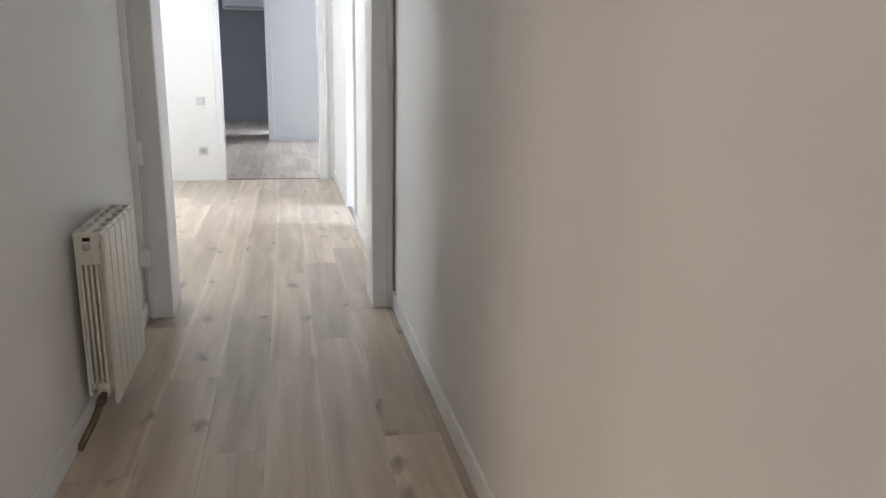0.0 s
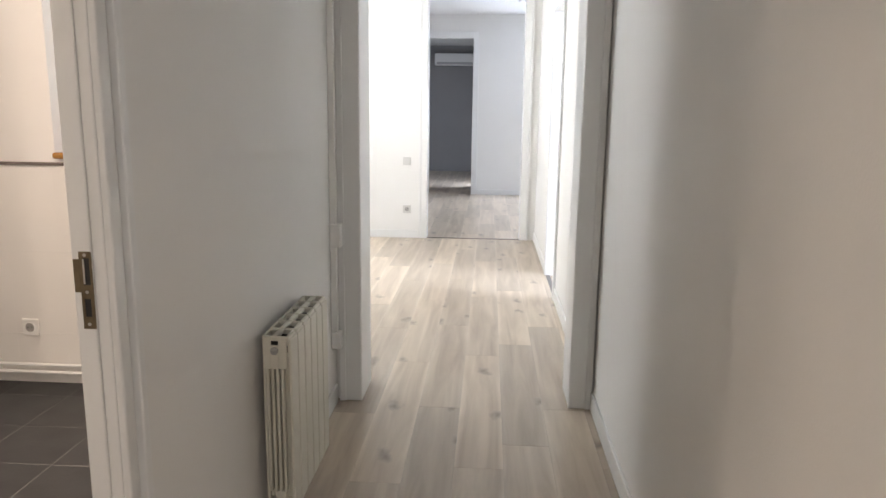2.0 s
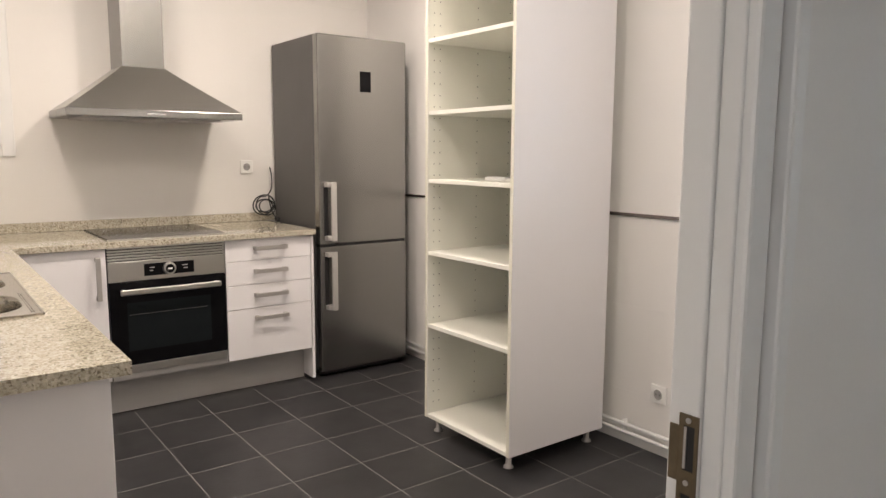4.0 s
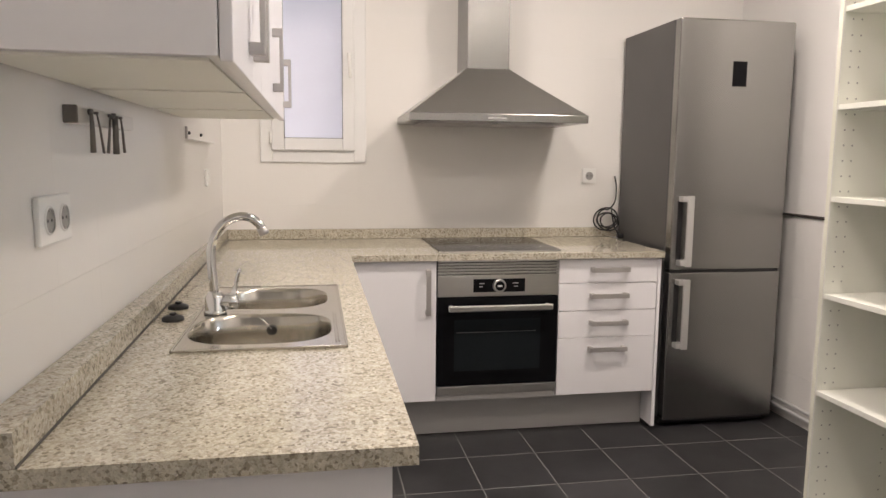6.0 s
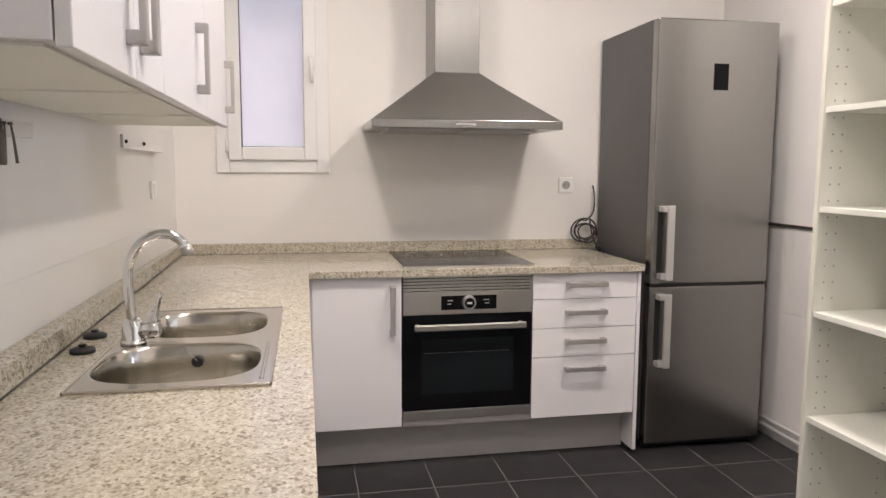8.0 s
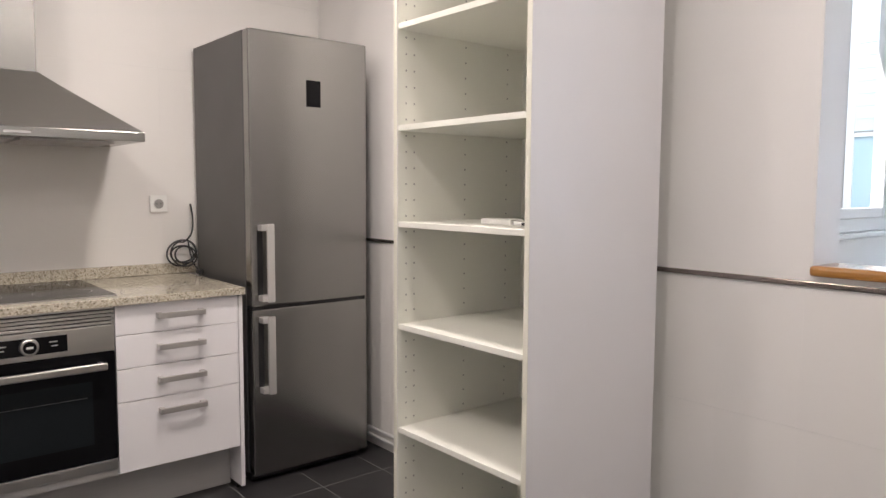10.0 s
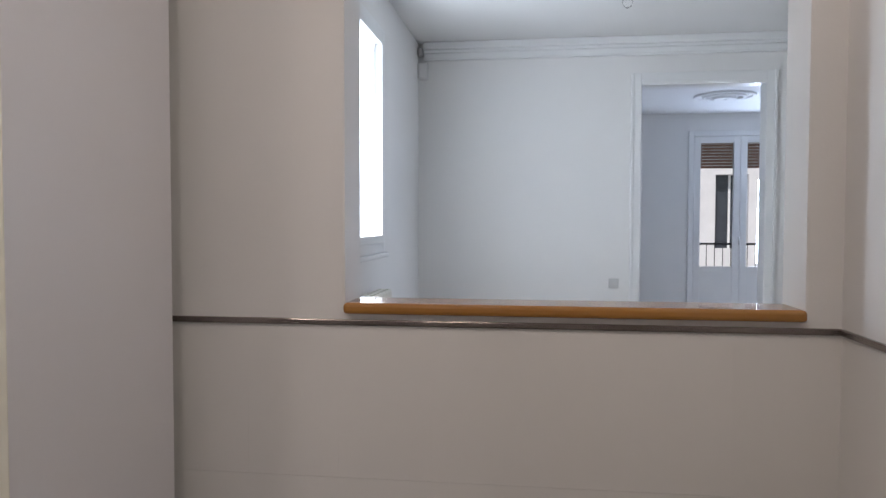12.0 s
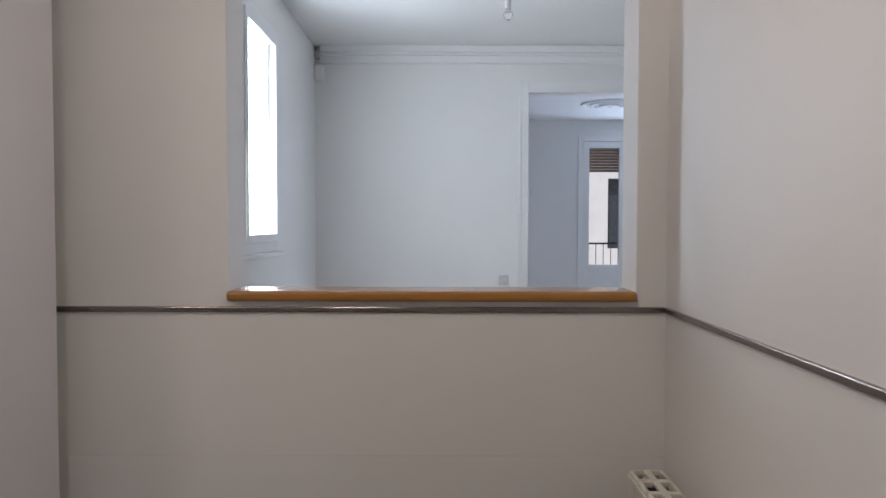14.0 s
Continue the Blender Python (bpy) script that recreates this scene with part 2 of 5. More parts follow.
HANDLE = material("pale_satin_steel", (0.72, 0.71, 0.69), 0.34, metal=0.75, vary=0.012, scale=2.5, fine=30, bump=0.001, rv=0.06)
DARKSTEEL = material("dark_steel", (0.17, 0.155, 0.14), 0.4, metal=0.7, vary=0.06, fine=90)
CHROME = material("chrome", (0.78, 0.78, 0.78), 0.06, metal=1.0, vary=0.01, bump=0)
NICKEL = material("satin_nickel", (0.50, 0.48, 0.465), 0.38, metal=0.7, vary=0.03, fine=120)
SINK = material("sink_steel", (0.60, 0.57, 0.51), 0.17, metal=1.0, vary=0.03, scale=3, fine=40, bump=0.02)
BLACKGLASS = material("black_glass", (0.006, 0.006, 0.007), 0.09, vary=0.1, bump=0, spec=0.1)
OVENGLASS = material("oven_window_glass", (0.012, 0.015, 0.017), 0.08, vary=0.1, bump=0, spec=0.2)
BLACK = material("black_plastic", (0.012, 0.012, 0.013), 0.45, vary=0.1)
RUBBER = material("black_rubber", (0.016, 0.016, 0.017), 0.5, vary=0.1)
PLASTIC = material("white_plastic", (0.85, 0.845, 0.82), 0.35, vary=0.012, bump=0)
# greyer white for the living room switch and socket
GREYWHITE = material("greyer_white_plastic", (0.62, 0.61, 0.59), 0.4, vary=0.02, bump=0)
WELLGREY = material("grey_socket_well", (0.36, 0.35, 0.34), 0.45, vary=0.03)
GREYPL = material("grey_plastic", (0.45, 0.44, 0.43), 0.4, vary=0.03)
DIMGREY = material("dim_grey_metal", (0.10, 0.10, 0.10), 0.4, vary=0.03)
RAD = material("radiator_enamel", (0.66, 0.635, 0.55), 0.35, vary=0.03, scale=5, fine=90, bump=0.02)
RADDARK = material("radiator_slot_shade", (0.028, 0.026, 0.022), 0.6, vary=0.1)
BRASS = material("tarnished_brass", (0.20, 0.155, 0.10), 0.46, metal=0.8, vary=0.18, scale=40, fine=180)
TRIM = material("dark_bronze_trim", (0.25, 0.215, 0.20), 0.20, metal=0.75, vary=0.08, scale=12, fine=90)
BARWOOD = material("varnished_pine", (0.42, 0.21, 0.050), 0.26, vary=0.1, scale=3, fine=30, stretch=(0.5, 9, 9), color2=(0.37, 0.155, 0.03), coat=0.3)
PLINTH = material("grey_aluminium_plinth", (0.50, 0.49, 0.48), 0.42, metal=0.2, vary=0.03, stretch=(1, 1, 30))
BLIND = material("brown_wood_blind", (0.17, 0.075, 0.04), 0.5, vary=0.2, stretch=(1, 1, 8))
# one darker grey for the end room's walls and baseboard
WALLGREY = material("end_room_grey", (0.30, 0.29, 0.29), 0.7, vary=0.03, scale=2)
FACADE = material("pale_render", (0.74, 0.73, 0.72), 0.85, vary=0.08, scale=1.5, fine=30, bump=0.2)
FACADEWIN = material("far_window_glass", (0.06, 0.07, 0.09), 0.15, vary=0.2)
PALEBLUE = material("pale_blue_glass", (0.50, 0.68, 0.76), 0.3, vary=0.05)
PALESLAT = material("pale_grey_slat", (0.66, 0.74, 0.75), 0.5, vary=0.04)
SEAL = material("dark_sealant", (0.10, 0.095, 0.085), 0.6)
IRON = material("dark_iron", (0.03, 0.03, 0.032), 0.5, metal=0.5)
CLEAR = glass("clear_glass")
FROST = glass("frosted_glass", 0.55, (0.92, 0.93, 0.97))
BULB = glass("bulb_glass", 0.25)
PALEGLOW = glow("pale_daylight_glow", (0.82, 0.80, 0.85), 0.125)
LAMPGLOW = glow("lamp_diffuser", (1.0, 0.86, 0.68), 9.0)


# ---- mesh helpers ----
ORIGIN = {}


def box(bm, x0, y0, z0, x1, y1, z1, bevel=0.0, seg=2):
    x0, x1, y0, y1, z0, z1 = min(x0, x1), max(x0, x1), min(y0, y1), max(y0, y1), min(z0, z1), max(z0, z1)
    v = [bm.verts.new(c) for c in ((x0, y0, z0), (x1, y0, z0), (x1, y1, z0), (x0, y1, z0), (x0, y0, z1), (x1, y0, z1), (x1, y1, z1), (x0, y1, z1))]
    f = [bm.faces.new([v[i] for i in q]) for q in ((3, 2, 1, 0), (4, 5, 6, 7), (0, 1, 5, 4), (1, 2, 6, 5), (2, 3, 7, 6), (3, 0, 4, 7))]
    if bevel:
        es = {e for q in f for e in q.edges}
        bmesh.ops.bevel(bm, geom=list(es), offset=bevel, segments=seg, affect='EDGES', profile=0.5, clamp_overlap=True)
    return bm


def tube(bm, pts, r, seg=12, caps=True):
    """A round tube along pts; r may be a list."""
    pts = [Vector(p) for p in pts]
    rs = r if isinstance(r, (list, tuple)) else [r] * len(pts)
    rings, side = [], None
    for i, p in enumerate(pts):
        d = (pts[min(i + 1, len(pts) - 1)] - pts[max(i - 1, 0)]).normalized()
        if side is None:
            side = d.cross(Vector((0, 0, 1))) if abs(d.z) < 0.9 else d.cross(Vector((1, 0, 0)))
        side = (side - d * side.dot(d)).normalized()
        up = d.cross(side)
        rings.append([bm.verts.new(p + (side * math.cos(a) + up * math.sin(a)) * rs[i]) for a in (2 * math.pi * k / seg for k in range(seg))])
    for a, b in zip(rings, rings[1:]):
        for k in range(seg):
            f = bm.faces.new((a[k], a[(k + 1) % seg], b[(k + 1) % seg], b[k]))
            f.smooth = True
    if caps:
        bm.faces.new(rings[0][::-1])
        bm.faces.new(rings[-1])
    return bm


def smooth_path(pts, n=8):
    """A Catmull-Rom curve through pts."""
    p = [Vector(q) for q in pts]
    p = [2 * p[0] - p[1]] + p + [2 * p[-1] - p[-2]]
    out = []
    for i in range(1, len(p) - 2):
        for k in range(n):
            t = k / n
            a, b, c, d = p[i - 1:i + 3]
            out.append(0.5 * ((2 * b) + (c - a) * t + (2 * a - 5 * b + 4 * c - d) * t * t + (3 * b - a - 3 * c + d) * t ** 3))
    return out + [p[-2]]


def thing(name, base, label, category, group="", kind=""):
    ob = new(name)
    ob.empty_display_size = 0.1
    ob.location = base
    ORIGIN[ob.name] = Vector(base)
    return tagged(ob, label, category, group, kind)


def part(name, bm, mat, parent=None, label=""):
    """Links a bmesh given in world places as one mesh, under a thing or a part."""
    o = ORIGIN[parent.name] if parent else Vector()
    if parent:
        bmesh.ops.translate(bm, verts=bm.verts, vec=-o)
    bmesh.ops.recalc_face_normals(bm, faces=bm.faces)
    me = bpy.data.meshes.new(name)
    bm.to_mesh(me)
    bm.free()
    me.materials.append(mat)
    ob = new(name, me)
    if parent:
        ob.parent = parent
    ORIGIN[ob.name] = o
    if label:
        ob["label"] = label
    return ob


def solid(name, mat, *boxes, parent=None, bevel=0.0, label=""):
    bm = bmesh.new()
    for b in boxes:
        box(bm, *b, bevel=bevel)
    return part(name, bm, mat, parent, label)


def round_part(name, mat, pts, r, parent=None, label="", seg=12):
    return part(name, tube(bmesh.new(), pts, r, seg), mat, parent, label)


def structure(ob, label, category=""):
    return tagged(ob, label, category, "", "structure")


def cells(u0, u1, v0, v1, holes):
    """The rectangle less its holes, as rectangles."""
    us = sorted({u0, u1, *[min(max(h[i], u0), u1) for h in holes for i in (0, 1)]})
    vs = sorted({v0, v1, *[min(max(h[i], v0), v1) for h in holes for i in (2, 3)]})
    for a, b in zip(us, us[1:]):
        for c, d in zip(vs, vs[1:]):
            m, n = (a + b) / 2, (c + d) / 2
            if not any(h[0] < m < h[1] and h[2] < n < h[3] for h in holes):
                yield a, b, c, d


def wall(name, label, mat, axis, c0, c1, u0, u1, z1, holes=(), z0=0.0):
    """A wall from c0 to c1 across, u0 to u1 along; holes (u0, u1, z0, z1) go through it."""
    bm = bmesh.new()
    for a, b, c, d in cells(u0, u1, z0, z1, holes):
        box(bm, *((c0, a, c, c1, b, d) if axis == 'x' else (a, c0, c, b, c1, d)))
    return structure(part(name, bm, mat), label, "wall")


# ---- the large structure ----
DOOR_Z = 2.48
PASS = (-2.68, -1.525, 1.085, 2.60)
KDOOR = (1.78, 2.634, 0.0, 2.1)
KHOLE = (1.712, 2.702, 0.0, 2.12)
T = 0.0015
wall_partition = wall("wall_partition", "white painted partition between corridor and kitchen", PAINT, 'x', KX1 + T, CX0, -0.6, 4.75, CZ, [KHOLE])
wall_kitchen_north = wall("wall_kitchen_north", "white tiled kitchen wall with a serving hatch", PAINT, 'y', KY1 + T, LY0, KX0 - 0.15, KX1 + T, CZ, [PASS], z0=-0.05)
wall_kitchen_west = wall("wall_kitchen_west", "white tiled kitchen wall with a small window", PAINT, 'x', KX0 - 0.2, KX0 - T, KY0 - 0.15, KY1 + T, CZ, [(1.912, 2.424, 1.322, 2.34)], z0=-0.05)
wall_kitchen_south = wall("wall_kitchen_south", "white tiled kitchen wall behind the worktop", PAINT, 'y', KY0 - 0.15, KY0 - T, KX0 - T, KX1 + T, CZ, z0=-0.05)
# second hole and the wall behind it: unseen, added for the fill lamp
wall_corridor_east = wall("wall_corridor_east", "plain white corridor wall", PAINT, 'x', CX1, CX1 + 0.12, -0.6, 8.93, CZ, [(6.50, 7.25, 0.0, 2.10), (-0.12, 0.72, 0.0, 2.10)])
wall_fill_lamp_back = wall("wall_fill_lamp_back", "unseen white wall closing the opening added for the fill lamp", PAINT, 'x', CX1 + 0.12, CX1 + 0.2, -0.3, 0.9, CZ)
wall_corridor_south = wall("wall_corridor_south", "white wall closing the corridor", PAINT, 'y', -0.72, -0.6, CX0 - 0.1, CX1 + 0.12, CZ)
wall_opening = wall("wall_opening", "white wall round the open corridor doorway", PAINT, 'y', 4.515, LY0, CX0, CX1, CZ, [(-1.247, -0.297, 0.0, DOOR_Z)])
wall_living_west = wall("wall_living_west", "white living room wall with a tall window", PAINT, 'x', LX0 - 0.18, LX0, LY0, LY1, LZ, [(5.88, 7.44, 1.19, 2.54)])
wall_living_north = wall("wall_living_north", "pale living room wall with a tall doorway", PAINT, 'y', LY1, FY0, LX0 - 0.18, CX1, LZ, [(-1.333, -0.349, 0.0, DOOR_Z)])
wall_far_north = wall("wall_far_north", "pale wall with a doorway and balcony doors", PAINT, 'y', FY1, FY1 + 0.15, FX0, FX1, 2.95, [(-1.70, -0.97, 0.0, 2.52), (-0.03, 1.27, 0.02, 2.55)])
wall_far_west = wall("wall_far_west", "white side wall of the far room", PAINT, 'x', FX0 - 0.12, FX0, FY0, FY1, 2.95)
wall_far_east = wall("wall_far_east", "white side wall of the far room", PAINT, 'x', FX1, FX1 + 0.12, 8.9, FY1, 2.95)
wall_far_south = wall("wall_far_south", "white wall beside the doorway", PAINT, 'y', 8.93, FY0, CX1 + 0.12, FX1, 2.95)
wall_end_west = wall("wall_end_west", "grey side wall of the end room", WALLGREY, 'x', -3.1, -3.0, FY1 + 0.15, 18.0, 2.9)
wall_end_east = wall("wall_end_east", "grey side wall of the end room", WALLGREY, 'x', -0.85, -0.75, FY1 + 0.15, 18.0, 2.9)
wall_end_north = wall("wall_end_north", "grey back wall of the end room", WALLGREY, 'y', 18.0, 18.1, -3.1, -0.75, 2.9)
wall_side_room_south = wall("wall_side_room_south", "white wall of the side room", PAINT, 'y', 5.2, 5.3, CX1 + 0.12, 2.5, 2.9)
wall_side_room_north = wall("wall_side_room_north", "white wall of the side room", PAINT, 'y', 8.7, 8.8, CX1 + 0.12, 2.5, 2.9)
wall_side_room_east = wall("wall_side_room_east", "white wall of the side room", PAINT, 'x', 2.5, 2.6, 5.2, 8.8, 2.9)

structure(solid("ceiling_kitchen", CEIL, (KX0 - T, KY0 - T, KZ, KX1 + T, KY1 + T, KZ + 0.1)), "plain white kitchen ceiling", "ceiling")
structure(solid("ceiling_corridor", CEIL, (CX0 - 0.1, -0.72, CZ, CX1 + 0.12, LY0, CZ + 0.1)), "plain white corridor ceiling", "ceiling")
structure(solid("ceiling_living", CEIL, (LX0 - 0.18, LY0, LZ, CX1 + 0.12, FY0, LZ + 0.1)), "white living room ceiling", "ceiling")
structure(solid("ceiling_far", CEIL, (FX0 - 0.1, FY0, 2.85, FX1 + 0.1, FY1 + 0.15, 2.95)), "white ceiling of the far room", "ceiling")
structure(solid("ceiling_end", CEIL, (-3.1, FY1 + 0.15, 2.8, -0.75, 18.1, 2.9)), "white ceiling of the end room", "ceiling")
structure(solid("ceiling_side_room", CEIL, (CX1 + 0.12, 5.2, 2.75, 2.6, 8.8, 2.85)), "white ceiling of the side room", "ceiling")

floor = structure(solid("floor", OAKGAP, (LX0 - 0.3, -0.72, -0.10, 2.6, 18.1, -0.004)), "light greyed oak laminate floor", "floor")
floor_kitchen = structure(solid("floor_kitchen", DARKGROUT, (KX0 - 0.1, KY0 - 0.1, -0.10, LX0 - 0.3, KY1, -0.0019), (LX0 - 0.3, KY0 - 0.1, -0.003, KX1 + 0.045, KY1, -0.0019)), "dark anthracite square floor tiles with grey joints", "floor")
ground = structure(solid("ground", FACADE, (-60, -60, -12.2, 80, 120, -12)), "pale street ground far below", "ground")


def strip(name, label, mat, *boxes, bevel=0.0):
    return structure(solid(name, mat, *boxes, bevel=bevel), label, "trim")


BH, BT = 0.085, 0.012
strip("baseboard_corridor_west", "white painted baseboard", GLOSS, (CX0, 2.70, 0, CX0 + BT, 4.48, BH), (CX0, -0.6, 0, CX0 + BT, 1.68, BH), bevel=0.003)
strip("baseboard_corridor_east", "white painted baseboard", GLOSS, (CX1 - BT, 0.78, 0, CX1, 4.48, BH), bevel=0.003)
strip("baseboard_living", "white painted baseboards of the living room", GLOSS, (LX0, LY1 - BT, 0, -1.425, LY1, BH), (LX0, LY0, 0, LX0 + BT, LY1 - BT, BH), (CX1 - BT, LY0, 0, CX1, 6.43, BH), (CX1 - BT, 7.32, 0, CX1, LY1 - BT, BH), bevel=0.003)
strip("baseboard_far", "white painted baseboards of the far room", GLOSS, (-0.87, FY1 - BT, 0, -0.12, FY1, BH), (FX0, FY1 - BT, 0, -1.80, FY1, BH), bevel=0.003)
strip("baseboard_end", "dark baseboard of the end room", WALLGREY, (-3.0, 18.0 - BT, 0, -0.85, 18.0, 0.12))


def casing(name, label, u0, u1, z1, y, depth, w=0.09, jamb=0.14):
    """Door lining and architrave in a wall across y, with a stepped face."""
    bm = bmesh.new()
    for s in (u0, u1):
        d = -1 if s == u0 else 1
        box(bm, s, y - depth, 0, s + d * w, y + 0.002, z1 + w, bevel=0.004)
        box(bm, s + d * w * 0.72, y - depth - 0.008, 0, s + d * w, y - depth + 0.004, z1 + w, bevel=0.003)
        box(bm, s - d * 0.002, y - depth + 0.004, 0, s + d * 0.016, y + jamb, z1, bevel=0.002)
    box(bm, u0, y - depth, z1, u1, y + 0.002, z1 + w, bevel=0.004)
    box(bm, u0, y - depth + 0.004, z1 - 0.016, u1, y + jamb, z1 + 0.002)
    return structure(part(name, bm, GLOSS), label, "door frame")


casing("door_frame_corridor", "white painted wooden doorway lining without a door", -1.247, -0.297, DOOR_Z, 4.515, 0.022, 0.10, 0.235)
casing("door_frame_living", "white painted tall doorway lining", -1.333, -0.349, DOOR_Z, LY1, 0.018, 0.085, 0.14)
casing("door_frame_far", "white painted doorway lining", -1.68, -0.975, 2.50, FY1, 0.018, 0.09, 0.15)
# kitchen doorway lining, in the partition: rebated jambs, flush architraves and a shadow groove
bm = bmesh.new()
for s, d in ((KDOOR[0], -1), (KDOOR[1], 1)):
    box(bm, -1.437, s - d * 0.012, 0, -1.399, s + d * 0.026, KDOOR[3], bevel=0.003)
    box(bm, -1.3985, s - d * 0.0085, 0, CX0 - 0.010, s + d * 0.026, KDOOR[3], bevel=0.003)
    box(bm, CX0 - 0.028, s - d * 0.004, 0, CX0 + 0.003, s + d * 0.036, KDOOR[3] + 0.036, bevel=0.005)
    box(bm, -1.437, s + d * 0.026, 0, CX0 - 0.013, s + d * 0.070, KDOOR[3] + 0.02)
    box(bm, CX0 - 0.016, s + d * 0.060, 0, CX0 + 0.005, s + d * 0.086, KDOOR[3] + 0.086, bevel=0.004)
box(bm, CX0 - 0.002, KDOOR[0], KDOOR[3], CX0 + 0.020, KDOOR[1], KDOOR[3] + 0.09, bevel=0.004)
box(bm, -1.437, KDOOR[0], KDOOR[3] - 0.012, CX0 + 0.002, KDOOR[1], KDOOR[3] + 0.02)
structure(part("door_frame_kitchen", bm, GLOSS), "white painted kitchen doorway lining with its door taken off", "door frame")
# doorway of the side room, in the east wall
bm = bmesh.new()
for s, d in ((6.50, -1), (7.25, 1)):
    box(bm, CX1 - 0.016, s, 0, CX1 + 0.002, s + d * 0.07, 2.17, bevel=0.003)
    box(bm, CX1 - 0.010, s - d * 0.012, 0, CX1 + 0.13, s + d * 0.003, 2.10, bevel=0.002)
box(bm, CX1 - 0.016, 6.50, 2.10, CX1 + 0.002, 7.25, 2.17, bevel=0.003)
structure(part("door_frame_side", bm, GLOSS), "white painted doorway lining of the side room", "door frame")
strip("threshold_living", "thin dark metal threshold strip", TRIM, (-1.333, LY1 + 0.01, -0.002, -0.349, LY1 + 0.045, 0.004))
strip("threshold_side", "thin dark metal threshold strip", TRIM, (CX1 - 0.004, 6.51, -0.002, CX1 + 0.03, 7.24, 0.004))

# cornice of the living room: a plaster moulding along the far wall, ending short of the window wall
bm = bmesh.new()
for z0, z1, dd in ((LZ - 0.060, LZ, 0.070), (LZ - 0.085, LZ - 0.058, 0.045), (LZ - 0.135, LZ - 0.083, 0.022), (LZ - 0.150, LZ - 0.130, 0.034)):
    box(bm, LX0 + 0.05, LY1 - dd, z0, CX1, LY1, z1, bevel=0.008, seg=3)
structure(part("cornice", bm, CEIL), "white moulded plaster cornice", "cornice")
# grey block for the shaded underside where the moulding ends
bm = bmesh.new()
box(bm, LX0 + 0.004, LY1 - 0.085, LZ - 0.115, LX0 + 0.049, LY1, LZ - 0.045, bevel=0.012, seg=3)
tagged(part("cornice_end_shade", bm, GREYPL), "small dark grey block painting the shade at the cornice end", "bracket")
bm = bmesh.new()
box(bm, LX0, LY1 - 0.06, 2.55, LX0 + 0.09, LY1, 2.70, bevel=0.02, seg=3)
tagged(part("corner_box", bm, PAINT), "small white box in the ceiling corner", "junction box")


# ---- kitchen: worktop, units, appliances ----
def bar_handle(parent, p0, p1, out, name="handle"):
    """A square bar pull with two posts; out is the way it stands off."""
    a, b, o = Vector(p0), Vector(p1), Vector(out)
    bm = bmesh.new()
    d = (b - a).normalized()
    s = d.cross(o.normalized())
    lo = a + o - s * 0.011 - o.normalized() * 0.005
    hi = b + o + s * 0.011 + o.normalized() * 0.005
    box(bm, *lo, *hi, bevel=0.002)
    for q, e in ((a, 1), (b, -1)):
        l2 = q - s * 0.011
        h2 = q + o + s * 0.011 + d * 0.022 * e
        box(bm, *l2, *h2, bevel=0.002)
    return part(name, bm, NICKEL, parent, "satin nickel bar handle")


FRONT = -4.70
# corner door unit
u = thing("base_cabinet", (-5.0, 2.52, 0.2), "white laminate base cabinet with one door beside the oven", "cabinet", "kitchen base cabinets")
solid("body", LAMI, (-5.34, 2.33, 0.20, FRONT - 0.022, 2.718, 0.862), parent=u)
d1 = solid("door", LAMI, (FRONT - 0.019, 2.338, 0.205, FRONT, 2.715, 0.866), parent=u, bevel=0.002)
bar_handle(d1, (FRONT, 2.675, 0.62), (FRONT, 2.675, 0.83), (0.032, 0, 0))
strip("corner_filler", "narrow white filler at the cabinet corner", LAMI, (FRONT - 0.03, 2.2865, 0.20, FRONT - 0.012, 2.3365, 0.866))
# drawers
u = thing("drawer_unit", (-5.0, 3.55, 0.2), "white laminate unit with four drawers and bar handles", "drawers", "kitchen base cabinets")
solid("body", LAMI, (-5.34, 3.302, 0.20, FRONT - 0.022, 3.80, 0.862), parent=u)
for z0, z1 in ((0.205, 0.4830), (0.4855, 0.6150), (0.6175, 0.7478), (0.7502, 0.866)):
    dr = solid("drawer_front", LAMI, (FRONT - 0.019, 3.303, z0, FRONT, 3.797, z1), parent=u, bevel=0.002)
    zc = z1 - 0.052 if z1 - z0 > 0.2 else (z0 + z1) / 2 + 0.008
    bar_handle(dr, (FRONT, 3.455, zc), (FRONT, 3.645, zc), (0.032, 0, 0))
tagged(solid("end_panel", LAMI, (-5.34, 3.801, 0.022, FRONT - 0.002, 3.819, 0.864), bevel=0.002), "white laminate end panel beside the fridge", "panel")
tagged(solid("panel_foot", BLACK, (-5.30, 3.803, 0.0, FRONT - 0.06, 3.817, 0.0215)), "black plastic foot under the end panel", "foot")
tagged(solid("plinth", PLINTH, (-4.835, 2.24, 0.002, -4.82, 3.800, 0.198)), "grey aluminium kitchen plinth", "plinth")

# units under the sink, facing north
NF = 2.285
xs = [(-3.05, -2.587), (-3.46, -3.054), (-3.87, -3.464), (-4.47, -3.874)]
for i, (a, b) in enumerate(xs):
    u = thing("base_cabinet", ((a + b) / 2, 2.0, 0.2), "white laminate base cabinet under the granite worktop", "cabinet", "kitchen base cabinets")
    solid("body", LAMI, (a, 1.72, 0.20, b, NF - 0.022, 0.70 if i in (1, 2) else 0.862), parent=u)
    dd = solid("door", LAMI, (a + 0.002, NF - 0.019, 0.205, b - 0.002, NF, 0.866), parent=u, bevel=0.002)
    hx = b - 0.05 if i == 2 else a + 0.05
    bar_handle(dd, (hx, NF, 0.64), (hx, NF, 0.83), (0, 0.032, 0))
strip("corner_filler_north", "narrow white filler at the cabinet corner", LAMI, (-4.7115, NF - 0.019, 0.20, -4.4705, NF - 0.001, 0.866))
